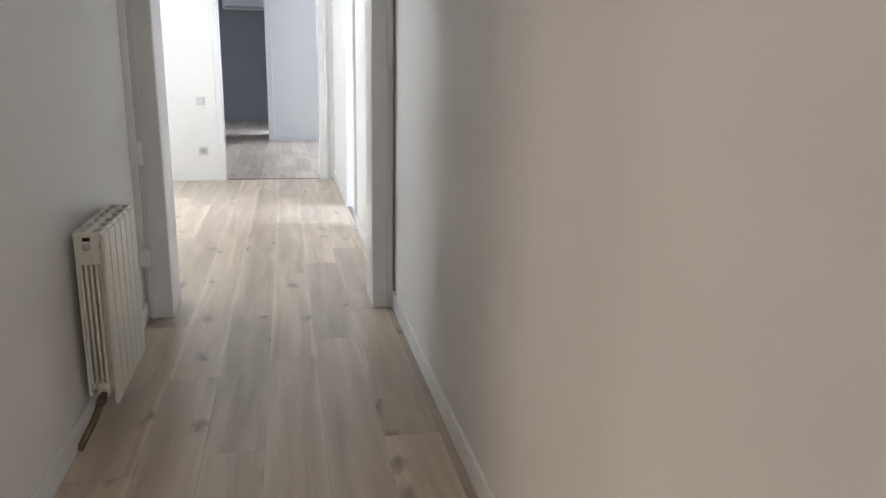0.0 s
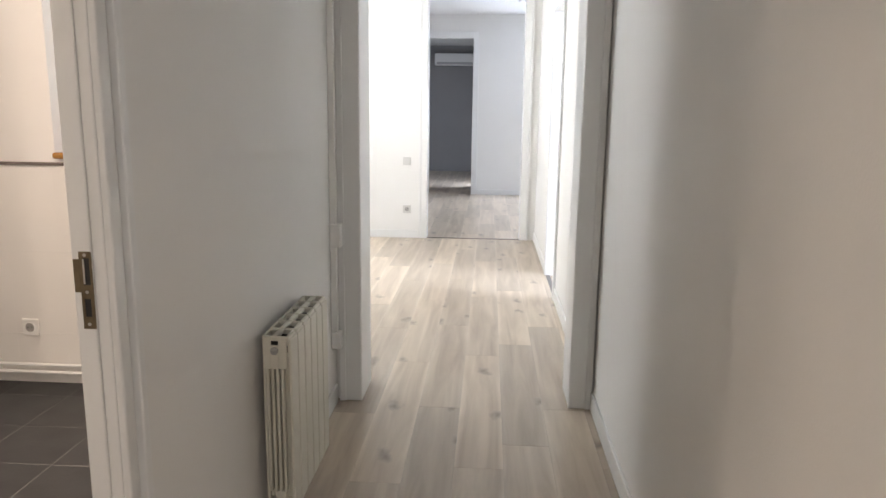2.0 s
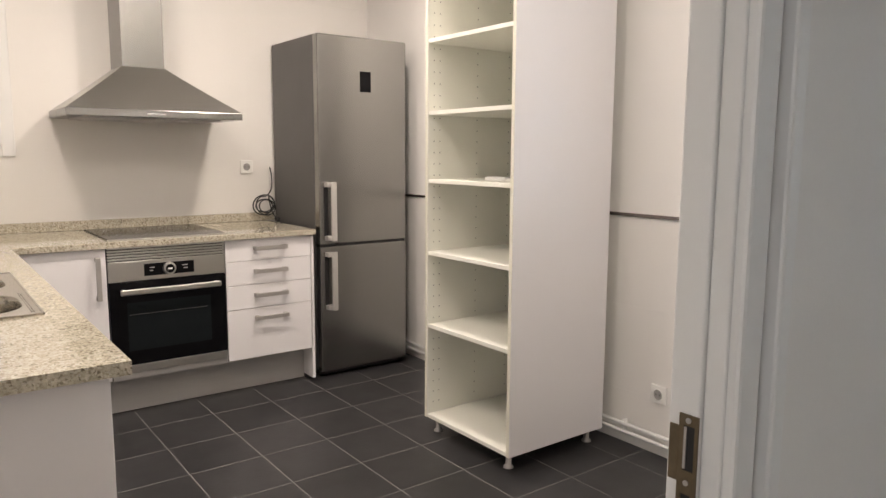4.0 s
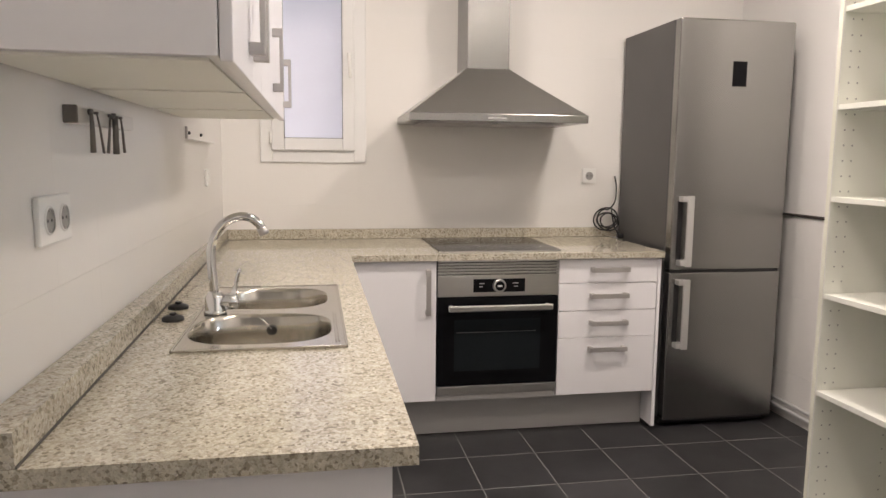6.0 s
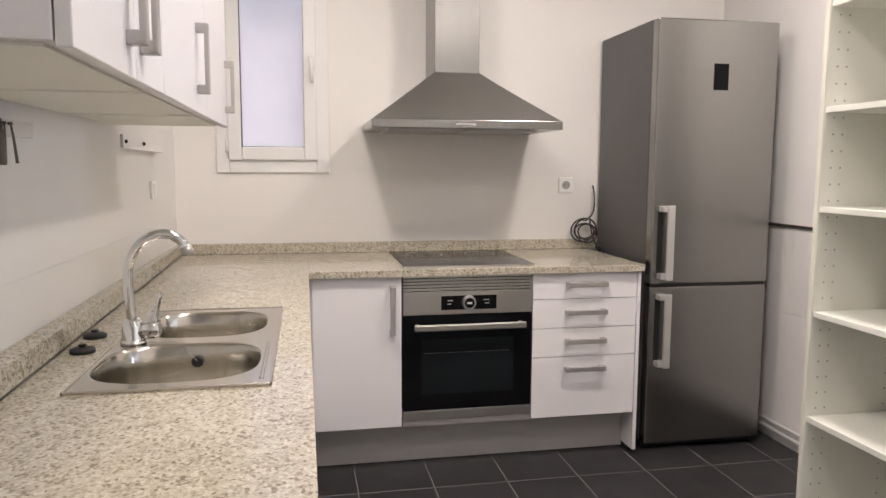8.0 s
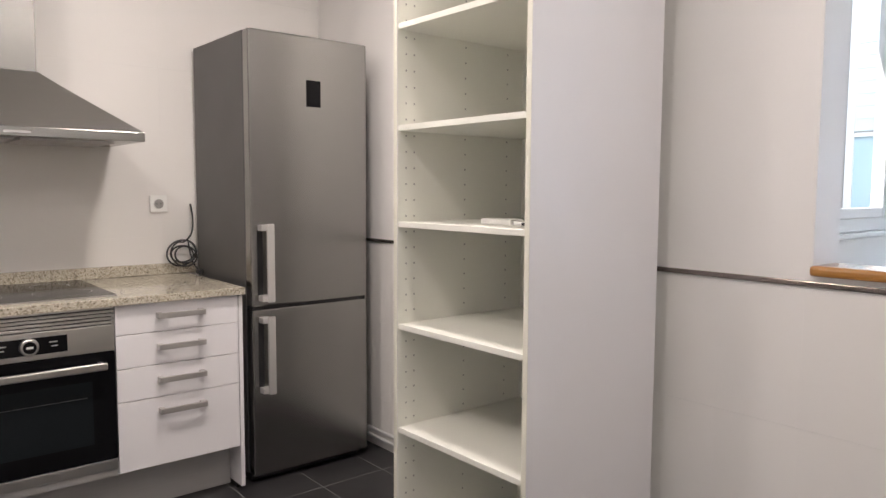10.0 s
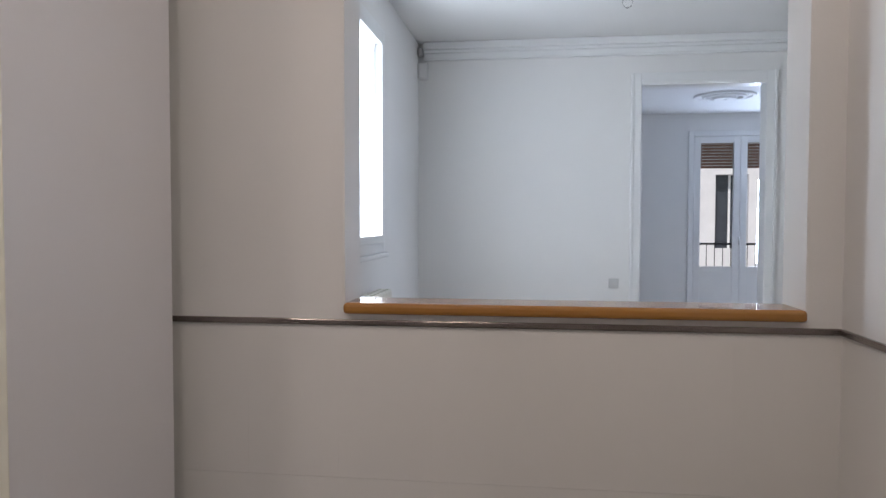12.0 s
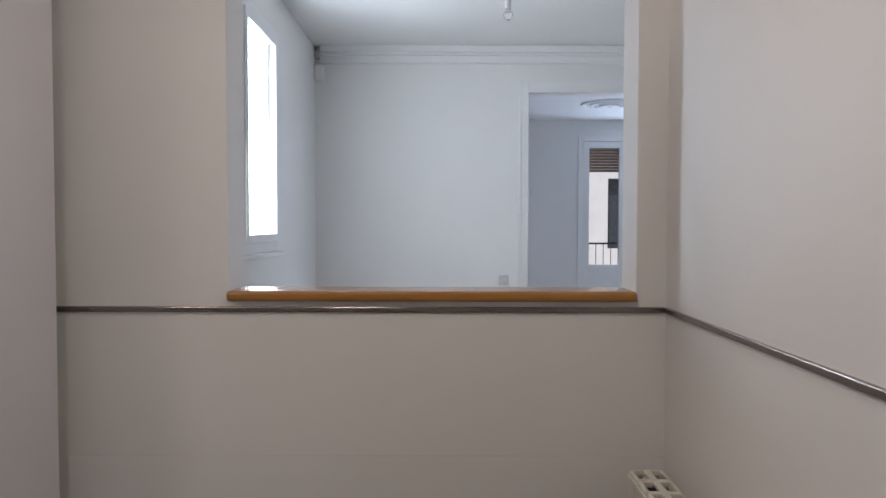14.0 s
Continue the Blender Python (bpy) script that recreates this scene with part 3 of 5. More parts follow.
tagged(solid("end_panel", LAMI, (-2.583, 1.715, 0.0, -2.565, NF + 0.004, 0.868), bevel=0.002), "white laminate end panel under the worktop", "panel")
tagged(solid("plinth", PLINTH, (-4.805, 2.225, 0.002, -2.585, 2.239, 0.198)), "grey aluminium kitchen plinth", "plinth")

# granite worktop with the sink cut-out, and its upstands
SX0, SX1, SY0, SY1 = -3.912, -3.114, 1.858, 2.246
E0, E1, EF = KX0 + 0.003, -2.535, 2.326
worktop = thing("worktop", (-4.0, 2.0, 0.87), "polished speckled beige granite L-shaped worktop", "worktop")
bm = bmesh.new()
for b in ((E0, KY0 + 0.003, SX0 + 0.02, EF), (SX1 - 0.02, KY0 + 0.003, E1, EF), (SX0 + 0.02, KY0 + 0.003, SX1 - 0.02, SY0 + 0.015), (SX0 + 0.02, SY1 - 0.015, SX1 - 0.02, EF)):
    box(bm, b[0], b[1], 0.870, b[2], b[3], 0.900)
bmesh.ops.remove_doubles(bm, verts=bm.verts, dist=0.0005)
part("sink_slab", bm, GRANITE, worktop)
solid("hob_slab", GRANITE, (E0, EF + 0.0006, 0.870, -4.676, 3.822, 0.900), parent=worktop, bevel=0.0015)
bm = bmesh.new()
box(bm, E0, KY0 + 0.003, 0.901, E1, KY0 + 0.022, 0.953)
for v in bm.verts:
    if v.co.y > KY0 + 0.02:
        v.co.y += 0.045 * (v.co.x - E0) / (E1 - E0)
up_south = thing("upstand", (-3.9, KY0 + 0.01, 0.9), "speckled granite upstand along the tiled wall", "upstand")
part("slab", bm, GRANITE, up_south)
bm = bmesh.new()
box(bm, E0, KY0 + 0.010, 0.9003, E1 - 0.001, KY0 + 0.0245, 0.9040)
for v in bm.verts:
    if v.co.y > KY0 + 0.02:
        v.co.y += 0.045 * (v.co.x - E0) / (E1 - E0)
part("sealant_line", bm, SEAL, up_south, "dark grey sealant line")
tagged(solid("upstand", GRANITE, (E0, KY0 + 0.023, 0.901, E0 + 0.019, 3.865, 0.953), bevel=0.002), "speckled granite upstand behind the hob", "upstand")


def bowl(bm, rect, cx, cy, rx, ry, depth, z, expo=3.2, n=48):
    """A pressed plate with one rounded bowl."""
    x0, y0, x1, y1 = rect
    rings = [[]]
    for k in range(n):
        a = 2 * math.pi * (k + 0.5) / n
        c, s = math.cos(a), math.sin(a)
        t = min((x1 - cx) / c if c > 1e-6 else (x0 - cx) / c if c < -1e-6 else 9, (y1 - cy) / s if s > 1e-6 else (y0 - cy) / s if s < -1e-6 else 9)
        rings[0].append(Vector((cx + t * c, cy + t * s, z)))
    for q in ((x0, y0), (x1, y0), (x1, y1), (x0, y1)):
        k = min(range(n), key=lambda i: (rings[0][i].xy - Vector(q)).length)
        rings[0][k] = Vector((*q, z))
    for f, dz in ((1.0, 0.0), (0.985, -0.003), (0.96, -0.012), (0.94, -0.05), (0.91, -depth * 0.8), (0.84, -depth * 0.95), (0.70, -depth), (0.25, -depth - 0.004)):
        ring = []
        for k in range(n):
            a = 2 * math.pi * (k + 0.5) / n
            c, s = math.cos(a), math.sin(a)
            r = (abs(c) ** expo + abs(s) ** expo) ** (-1 / expo)
            ring.append(Vector((cx + rx * f * r * c, cy + ry * f * r * s, z + dz)))
        rings.append(ring)
    vs = [[bm.verts.new(p) for p in r] for r in rings]
    for i, (a, b) in enumerate(zip(vs, vs[1:])):
        for k in range(n):
            f = bm.faces.new((a[k], a[(k + 1) % n], b[(k + 1) % n], b[k]))
            f.smooth = i > 0
    bm.faces.new(vs[-1])


sink = thing("sink", (-3.48, 2.05, 0.9), "stainless steel double bowl sink set in the granite worktop", "sink")
bm = bmesh.new()
bowl(bm, (SX0, SY0, -3.510, SY1), -3.704, 2.047, 0.163, 0.163, 0.15, 0.9055, 2.9)
bowl(bm, (-3.510, SY0, SX1, SY1), -3.318, 2.041, 0.163, 0.173, 0.16, 0.9055, 2.9)
bmesh.ops.remove_doubles(bm, verts=bm.verts, dist=0.0004)
part("basin", bm, SINK, sink)
bm = bmesh.new()
for b in ((SX0, SY0, SX1, SY0 + 0.006), (SX0, SY1 - 0.006, SX1, SY1), (SX0, SY0, SX0 + 0.006, SY1), (SX1 - 0.006, SY0, SX1, SY1)):
    box(bm, b[0], b[1], 0.9002, b[2], b[3], 0.9075, bevel=0.002)
part("rim", bm, SINK, sink)
for y in (SY1 - 0.020, SY1 - 0.026):
    round_part("drip_rib", SINK, [(-3.155, y, 0.9056), (-3.160, y, 0.9064), (-3.455, y, 0.9064), (-3.460, y, 0.9056)], 0.0016, sink, "", 8)
for cx in (-3.704, -3.318):
    round_part("drain", BLACK if cx > -3.4 else CHROME, [(cx, 2.045, 0.739 if cx > -3.4 else 0.749), (cx, 2.045, 0.752)], 0.036, sink, "round sink drain")
round_part("overflow", BLACK, [(-3.472, 2.055, 0.865), (-3.462, 2.055, 0.862)], 0.014, sink, "black overflow hole")

round_part("plug_chain", NICKEL, smooth_path([(-3.458, 2.055, 0.868), (-3.466, 2.035, 0.888), (-3.490, 2.00, 0.9085), (-3.500, 1.97, 0.9085), (-3.505, 1.940, 0.911)], 6), 0.0010, sink, "thin metal plug chain", 6)

tap = thing("mixer_tap", (-3.506, 1.908, 0.907), "chrome swan-neck mixer tap with a side lever", "tap")
TX = -3.506
bm = bmesh.new()
tube(bm, [(TX, 1.904, z) for z in (0.9062, 0.911, 0.913, 0.917, 0.948, 0.958, 0.966)], [0.031, 0.031, 0.029, 0.0265, 0.0265, 0.021, 0.016], 24)
part("base", bm, CHROME, tap)
bm = bmesh.new()
tube(bm, [(TX, y, z) for y, z in ((1.912, 0.934), (1.938, 0.937), (1.940, 0.937), (1.958, 0.939), (1.966, 0.940))], [0.022, 0.022, 0.0235, 0.0235, 0.014], 20)
part("cartridge", bm, CHROME, tap)
bm = bmesh.new()
neck = smooth_path([(TX, 1.903, 0.958), (TX, 1.897, 1.046), (TX, 1.902, 1.10), (TX, 1.927, 1.145), (TX, 1.965, 1.168), (TX, 1.998, 1.167), (TX, 2.022, 1.151), (TX, 2.033, 1.134)])
tube(bm, neck, 0.0120, 16)
part("spout", bm, CHROME, tap)
round_part("aerator", NICKEL, [(TX, 2.030, 1.139), (TX, 2.0385, 1.122), (TX, 2.0395, 1.120)], [0.0135, 0.0140, 0.0110], tap, "ridged spout end", 18)
round_part("lever", CHROME, smooth_path([(TX, 1.952, 0.955), (TX, 1.957, 0.975), (TX, 1.963, 0.998), (TX, 1.970, 1.026)], 4), [0.010, 0.009, 0.008, 0.007, 0.0065, 0.006, 0.0055, 0.005, 0.005, 0.005, 0.005, 0.005, 0.004], tap, "", 12)
for px, py in ((-3.455, 1.803), (-3.609, 1.789)):
    pl = thing("sink_stopper", (px, py, 0.9), "black rubber sink stopper lying on the worktop", "sink plug", "sink stoppers")
    round_part("disc", RUBBER, [(px, py, 0.9), (px, py, 0.908), (px, py, 0.911), (px, py, 0.914)], [0.028, 0.028, 0.024, 0.011], pl, "", 20)
    round_part("knob", RUBBER, [(px, py, 0.913), (px, py, 0.918), (px, py, 0.921)], [0.006, 0.010, 0.006], pl)

hob = thing("hob", (-5.03, 3.03, 0.9), "black glass induction hob set in the worktop", "hob")
solid("glass_plate", BLACKGLASS, (-5.315, 2.735, 0.9005, -4.748, 3.325, 0.9065), parent=hob, bevel=0.0015)
solid("front_bevel", STEEL, (-4.748, 2.735, 0.9005, -4.744, 3.325, 0.906), parent=hob)
for cx, cy, r in ((-5.16, 2.89, 0.09), (-5.16, 3.17, 0.075), (-4.92, 2.89, 0.075), (-4.92, 3.17, 0.105)):
    bm = bmesh.new()
    n = 40
    ro = [bm.verts.new((cx + r * math.cos(2 * math.pi * k / n), cy + r * math.sin(2 * math.pi * k / n), 0.9068)) for k in range(n)]
    ri = [bm.verts.new((cx + (r - 0.002) * math.cos(2 * math.pi * k / n), cy + (r - 0.002) * math.sin(2 * math.pi * k / n), 0.9068)) for k in range(n)]
    for k in range(n):
        bm.faces.new((ro[k], ro[(k + 1) % n], ri[(k + 1) % n], ri[k]))
    part("cooking_zone", bm, GREYPL, hob, "thin grey cooking zone ring")

oven = thing("oven", (-5.0, 3.01, 0.23), "built-in steel oven with a black glass door", "oven")
OY0, OY1 = 2.722, 3.299
solid("body", BLACK, (-5.30, OY0 + 0.004, 0.262, FRONT - 0.02, OY1 - 0.004, 0.862), parent=oven)
for k in range(5):
    z = 0.803 + k * 0.0140
    solid("vent_slat", STEEL, (FRONT - 0.016, OY0, z, FRONT - 0.001, OY1, z + 0.009), parent=oven, bevel=0.001)
panel = solid("control_panel", STEEL, (FRONT - 0.018, OY0, 0.698, FRONT + 0.002, OY1, 0.798), parent=oven, bevel=0.002)
solid("display", BLACKGLASS, (FRONT + 0.001, 2.888, 0.718, FRONT + 0.0035, 3.135, 0.780), parent=panel, label="black oven display")
for y0, y1, z in ((2.915, 2.940, 0.757), (2.915, 2.932, 0.742), (3.075, 3.102, 0.757), (3.082, 3.102, 0.742)):
    solid("display_mark", GREYPL, (FRONT + 0.0034, y0, z, FRONT + 0.0039, y1, z + 0.004), parent=panel, label="small pale display mark")
round_part("dial", STEEL, [(FRONT + 0.003, 3.010, 0.749), (FRONT + 0.017, 3.010, 0.749), (FRONT + 0.020, 3.010, 0.749)], [0.032, 0.031, 0.026], panel, "round steel dial", 28)
round_part("dial_face", BLACKGLASS, [(FRONT + 0.019, 3.010, 0.749), (FRONT + 0.0215, 3.010, 0.749)], 0.022, panel, "", 24)
solid("dial_mark", PLASTIC, (FRONT + 0.0214, 2.999, 0.745, FRONT + 0.0222, 3.021, 0.753), parent=panel, label="pale lit dial reading")
door = solid("oven_door", BLACKGLASS, (FRONT - 0.018, OY0, 0.274, FRONT + 0.002, OY1, 0.694), parent=oven, bevel=0.002)
solid("door_window", OVENGLASS, (FRONT + 0.0015, 2.80, 0.345, FRONT + 0.003, 3.215, 0.590), parent=door, label="dark oven window")
solid("rack_line", DIMGREY, (FRONT + 0.0028, 2.81, 0.528, FRONT + 0.0034, 3.195, 0.5305), parent=door, label="oven rack seen through the glass")
bm = bmesh.new()
box(bm, FRONT + 0.035, 2.765, 0.636, FRONT + 0.052, 3.260, 0.664, bevel=0.005)
for y in (2.775, 3.235):
    box(bm, FRONT + 0.001, y, 0.640, FRONT + 0.040, y + 0.016, 0.660, bevel=0.002)
part("door_handle", bm, STEEL, door, "brushed steel bar handle")
solid("bottom_strip", STEEL, (FRONT - 0.018, OY0, 0.232, FRONT, OY1, 0.271), parent=oven, bevel=0.002)

strip("oven_rail", "grey rail under the oven", PLINTH, (FRONT - 0.030, OY0, 0.2, FRONT - 0.012, OY1, 0.2315))

# fridge
fr = thing("fridge_freezer", (-5.03, 4.17, 0.0), "tall grey steel fridge freezer with two bar handles", "fridge")
FX, FYA, FYB = -4.722, 3.872, 4.470
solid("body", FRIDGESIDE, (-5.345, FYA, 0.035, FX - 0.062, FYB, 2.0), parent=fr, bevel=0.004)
solid("base_grille", BLACK, (-5.30, FYA + 0.01, 0.004, FX - 0.05, FYB - 0.01, 0.034), parent=fr)
up = solid("fridge_door", FRIDGE, (FX - 0.060, FYA, 0.800, FX, FYB, 2.0), parent=fr, bevel=0.008)
lo = solid("freezer_door", FRIDGE, (FX - 0.060, FYA, 0.036, FX, FYB, 0.788), parent=fr, bevel=0.008)
solid("door_gap", BLACK, (FX - 0.055, FYA + 0.006, 0.787, FX - 0.010, FYB - 0.006, 0.801), parent=fr)
solid("display", BLACKGLASS, (FX - 0.001, 4.148, 1.688, FX + 0.002, 4.220, 1.806), parent=up, label="small black display")
for par, z0, z1 in ((up, 0.823, 1.166), (lo, 0.412, 0.760)):
    bm = bmesh.new()
    box(bm, FX + 0.035, 3.926, z0, FX + 0.050, 3.960, z1, bevel=0.004)
    box(bm, FX - 0.002, 3.903, z0 + 0.004, FX + 0.040, 3.946, z0 + 0.030, bevel=0.003)
    box(bm, FX - 0.002, 3.903, z1 - 0.030, FX + 0.040, 3.946, z1 - 0.004, bevel=0.003)
    part("handle", bm, HANDLE, par, "pale steel bar handle")
    # black strip on the door paints the shade beside the handle bar
    solid("grip_shade", BLACK, (FX - 0.001, 3.900, z0 + 0.028, FX + 0.0015, 3.925, z1 - 0.028), parent=par, label="dark strip painting the shade behind the handle")

# hood
hd = thing("cooker_hood", (-5.2, 3.02, 1.5), "stainless steel pyramid cooker hood on the tiled wall", "cooker hood")
HY0, HY1, HX = 2.611, 3.482, -4.868
bm = bmesh.new()
lo4 = [(KX0 + 0.002, HY0), (HX, HY0), (HX, HY1), (KX0 + 0.002, HY1)]
hi4 = [(KX0 + 0.002, 2.927), (-5.10, 2.927), (-5.10, 3.148), (KX0 + 0.002, 3.148)]
rings = []
for k in range(9):
    t = k / 8
    zz = 1.545 + 0.236 * t
    rings.append([bm.verts.new((a[0] + (b[0] - a[0]) * (1 - (1 - t) ** 1.04), a[1] + (b[1] - a[1]) * (1 - (1 - t) ** 1.04), zz)) for a, b in zip(lo4, hi4)])
for a, b in zip(rings, rings[1:]):
    for k in range(4):
        bm.faces.new((a[k], a[(k + 1) % 4], b[(k + 1) % 4], b[k]))
part("canopy", bm, STEELH, hd)
# rim and chimney: canopy's steel in a darker colour, painting their dimmer reflections
rim = solid("rim", FRIDGE, (KX0 + 0.002, HY0 - 0.003, 1.507, HX + 0.003, HY1 + 0.003, 1.544), parent=hd, bevel=0.002)
solid("chimney", FRIDGE, (KX0 + 0.002, 2.930, 1.776, -5.103, 3.145, KZ - 0.001), parent=hd, bevel=0.002)
solid("control_strip", GREYPL, (HX + 0.002, 2.985, 1.520, HX + 0.0045, 3.075, 1.529), parent=rim)
for y in (2.69, 3.05):
    solid("grease_filter", NICKEL, (-5.30, y, 1.498, -4.94, y + 0.34, 1.508), parent=hd, bevel=0.002)

# upper cabinets; the one by the corridor has two doors
UF = 2.066
for a, b, doors in ((-3.108, -2.578, ((-2.888, -2.578, -2.838), (-3.108, -2.888, -2.926))), (-3.698, -3.110, ((-3.698, -3.110, -3.545),)), (-4.226, -3.700, ((-4.226, -3.700, -4.170),))):
    u = thing("wall_cabinet", ((a + b) / 2, 1.87, 1.48), "white laminate wall cabinet with two doors and bar handles" if len(doors) > 1 else "white laminate wall cabinet with a bar handle", "cabinet", "kitchen wall cabinets")
    solid("body", LAMI, (a, KY0 + 0.002, 1.468, b, UF - 0.021, 2.20), parent=u, bevel=0.0015)
    solid("underside_panel", MELA, (a + 0.018, KY0 + 0.02, 1.4635, b - 0.018, UF - 0.036, 1.4675), parent=u)
    for d0, d1, hx in doors:
        dd = solid("door", LAMI, (d0 + 0.0015, UF - 0.019, 1.461, d1 - 0.0015, UF, 2.20), parent=u, bevel=0.002)
        bar_handle(dd, (hx, UF, 1.505), (hx, UF, 1.672), (0, 0.024, 0))

# open tall shelf unit
SHX0, SHX1, SHY0, SHY1 = -3.715, -3.108, 3.908, 4.490
sh = thing("tall_shelf_unit", (-3.41, 4.2, 0.0), "tall open white cabinet without doors, on short legs", "shelf unit")
for x in (SHX0, SHX1 - 0.018):
    solid("side_panel", LAMI, (x, SHY0 + 0.001, 0.068, x + 0.018, SHY1, 2.40), parent=sh, bevel=0.001)
    solid("edge_band", MELAEDGE, (x + 0.0005, SHY0 - 0.001, 0.069, x + 0.0175, SHY0 + 0.0005, 2.399), parent=sh)
for x in (SHX0 + 0.0182, SHX1 - 0.0195):
    solid("inner_lining", MELA, (x, SHY0 + 0.002, 0.088, x + 0.0012, SHY1 - 0.01, 2.38), parent=sh)
solid("back_panel", MELA, (SHX0 + 0.018, SHY1 - 0.010, 0.07, SHX1 - 0.018, SHY1 - 0.004, 2.40), parent=sh)
for z in (0.069, 0.512, 0.860, 1.196, 1.506, 1.826, 2.14, 2.382):
    solid("shelf", MELA, (SHX0 + 0.0195, SHY0 + (0.001 if z in (0.069, 2.382) else 0.004), z, SHX1 - 0.0197, SHY1 - 0.011, z + 0.018), parent=sh, bevel=0.001)
bm = bmesh.new()
z = 0.14
while z < 2.35:
    for y in (SHY0 + 0.035, SHY0 + 0.068, SHY0 + 0.29, SHY1 - 0.09):
        for x, d in ((SHX0 + 0.0194, 1), (SHX1 - 0.0195, -1)):
            tube(bm, [(x - d * 0.001, y, z), (x + d * 0.0006, y, z)], 0.0036, 6)
    z += 0.052
tagged(part("peg_holes", bm, GREYPL, sh, "rows of small peg holes"), kind="stuff")
for x in (SHX0 + 0.05, SHX1 - 0.05):
    for y in (SHY0 + 0.045, SHY1 - 0.05):
        round_part("leg", NICKEL, [(x, y, 0.0), (x, y, 0.006), (x, y, 0.012), (x, y, 0.069)], [0.022, 0.022, 0.013, 0.013], sh, "short metal leg", 14)
gd = thing("door_latch", (-3.34, 4.06, 1.214), "small white plastic latch lying on the shelf", "latch")
solid("case", PLASTIC, (-3.43, 4.03, 1.2142, -3.30, 4.085, 1.232), parent=gd, bevel=0.004)
solid("tongue", PLASTIC, (-3.30, 4.04, 1.2142, -3.225, 4.075, 1.226), parent=gd, bevel=0.003)
solid("catch", BLACK, (-3.262, 4.036, 1.216, -3.245, 4.0405, 1.224), parent=gd)


# ---- kitchen: walls' fittings ----
def plate_socket(name, centre, normal, label, category="socket", double=False, rocker=False, size=0.082, mat=None):
    """A wall plate: socket with a recessed well and earth clips, or a switch."""
    c, nrm = Vector(centre), Vector(normal)
    side = Vector((0, 0, 1)).cross(nrm)
    th = thing(name, c, label, category)
    n = 2 if double else 1
    bm = bmesh.new()
    h = side * (size / 2 * (1.85 if double else 1)) + Vector((0, 0, size / 2))
    box(bm, *(c - h + nrm * 0.0), *(c + h + nrm * 0.012), bevel=0.004)
    part("plate", bm, mat or PLASTIC, th)
    for k in range(n):
        q = c + side * ((k - 0.5) * size * 0.86 if double else 0)
        if rocker:
            bm = bmesh.new()
            hh = side * 0.024 + Vector((0, 0, 0.024))
            box(bm, *(q - hh + nrm * 0.011), *(q + hh + nrm * 0.017), bevel=0.003)
            part("rocker", bm, mat or PLASTIC, th)
        else:
            part("rim", tube(bmesh.new(), [q + nrm * 0.011, q + nrm * 0.0146, q + nrm * 0.0150], [0.0262, 0.0252, 0.0228], 28, False), mat or PLASTIC, th)
            part("well", tube(bmesh.new(), [q + nrm * 0.0115, q + nrm * 0.0128], 0.0224, 28), WELLGREY, th, "grey round socket well")
            for s in (-1, 1):
                part("pin_hole", tube(bmesh.new(), [q + side * 0.0095 * s + nrm * 0.0122, q + side * 0.0095 * s + nrm * 0.0134], 0.003, 8), BLACK, th)
                p = q + Vector((0, 0, 0.018 * s)) + nrm * 0.0122
                part("earth_clip", box(bmesh.new(), *(p - side * 0.003 - Vector((0, 0, 0.003))), *(p + side * 0.003 + Vector((0, 0, 0.003)) + nrm * 0.0020)), NICKEL, th)
    return th


plate_socket("wall_socket", (KX0, 3.693, 1.243), (1, 0, 0), "white square wall socket beside the fridge")
plate_socket("wall_socket", (-2.869, KY1, 0.278), (0, -1, 0), "white square wall socket low on the tiles")
plate_socket("double_socket", (-2.917, KY0, 1.213), (0, 1, 0), "white double wall socket above the worktop", double=True, size=0.088)
plate_socket("light_switch", (-4.815, KY0, 1.236), (0, 1, 0), "small white switch on the tiled wall", "switch", rocker=True, size=0.075)

# knife rail with knives' handles down
rail = thing("knife_rail", (-3.29, KY0, 1.41), "brushed steel magnetic knife rail on the tiled wall", "knife rail")
solid("bar", HANDLE, (-3.462, KY0 + 0.0005, 1.391, -3.022, KY0 + 0.024, 1.425), parent=rail, bevel=0.003)
solid("end_cap", DARKSTEEL, (-3.0215, KY0 + 0.0005, 1.3905, -3.012, KY0 + 0.0265, 1.4255), parent=rail, bevel=0.002, label="dark end cap")
for x, w, tilt, z in ((-3.092, 0.0062, 0.002, 1.334), (-3.130, 0.0030, 0.040, 1.334), (-3.232, 0.0036, -0.030, 1.334), (-3.262, 0.0075, 0.006, 1.332), (-3.286, 0.0030, -0.006, 1.334), (-3.318, 0.0034, 0.022, 1.336)):
    kn = thing("utensil", (x, KY0 + 0.028, z), "thin dark steel utensil hanging on the rail", "utensil", "utensils on the rail")
    part("shaft", tube(bmesh.new(), [(x, KY0 + 0.0295, 1.418), (x - tilt * 0.4, KY0 + 0.0305, 1.386), (x - tilt, KY0 + 0.030, z)], [w * 0.6, w * 0.8, w], 8), DARKSTEEL, kn)
    part("pin", tube(bmesh.new(), [(x, KY0 + 0.0245, 1.416), (x, KY0 + 0.033, 1.416)], w, 8), DARKSTEEL, kn)
hk = thing("hook_strip", (-4.6, KY0, 1.40), "small white wire shelf strip on the tiled wall", "hooks")
solid("strip", PLASTIC, (-4.93, KY0 + 0.0005, 1.389, -4.33, KY0 + 0.030, 1.394), parent=hk, bevel=0.0015)
solid("upright", GREYPL, (-4.338, KY0 + 0.0005, 1.3945, -4.330, KY0 + 0.010, 1.440), parent=hk, bevel=0.0015)
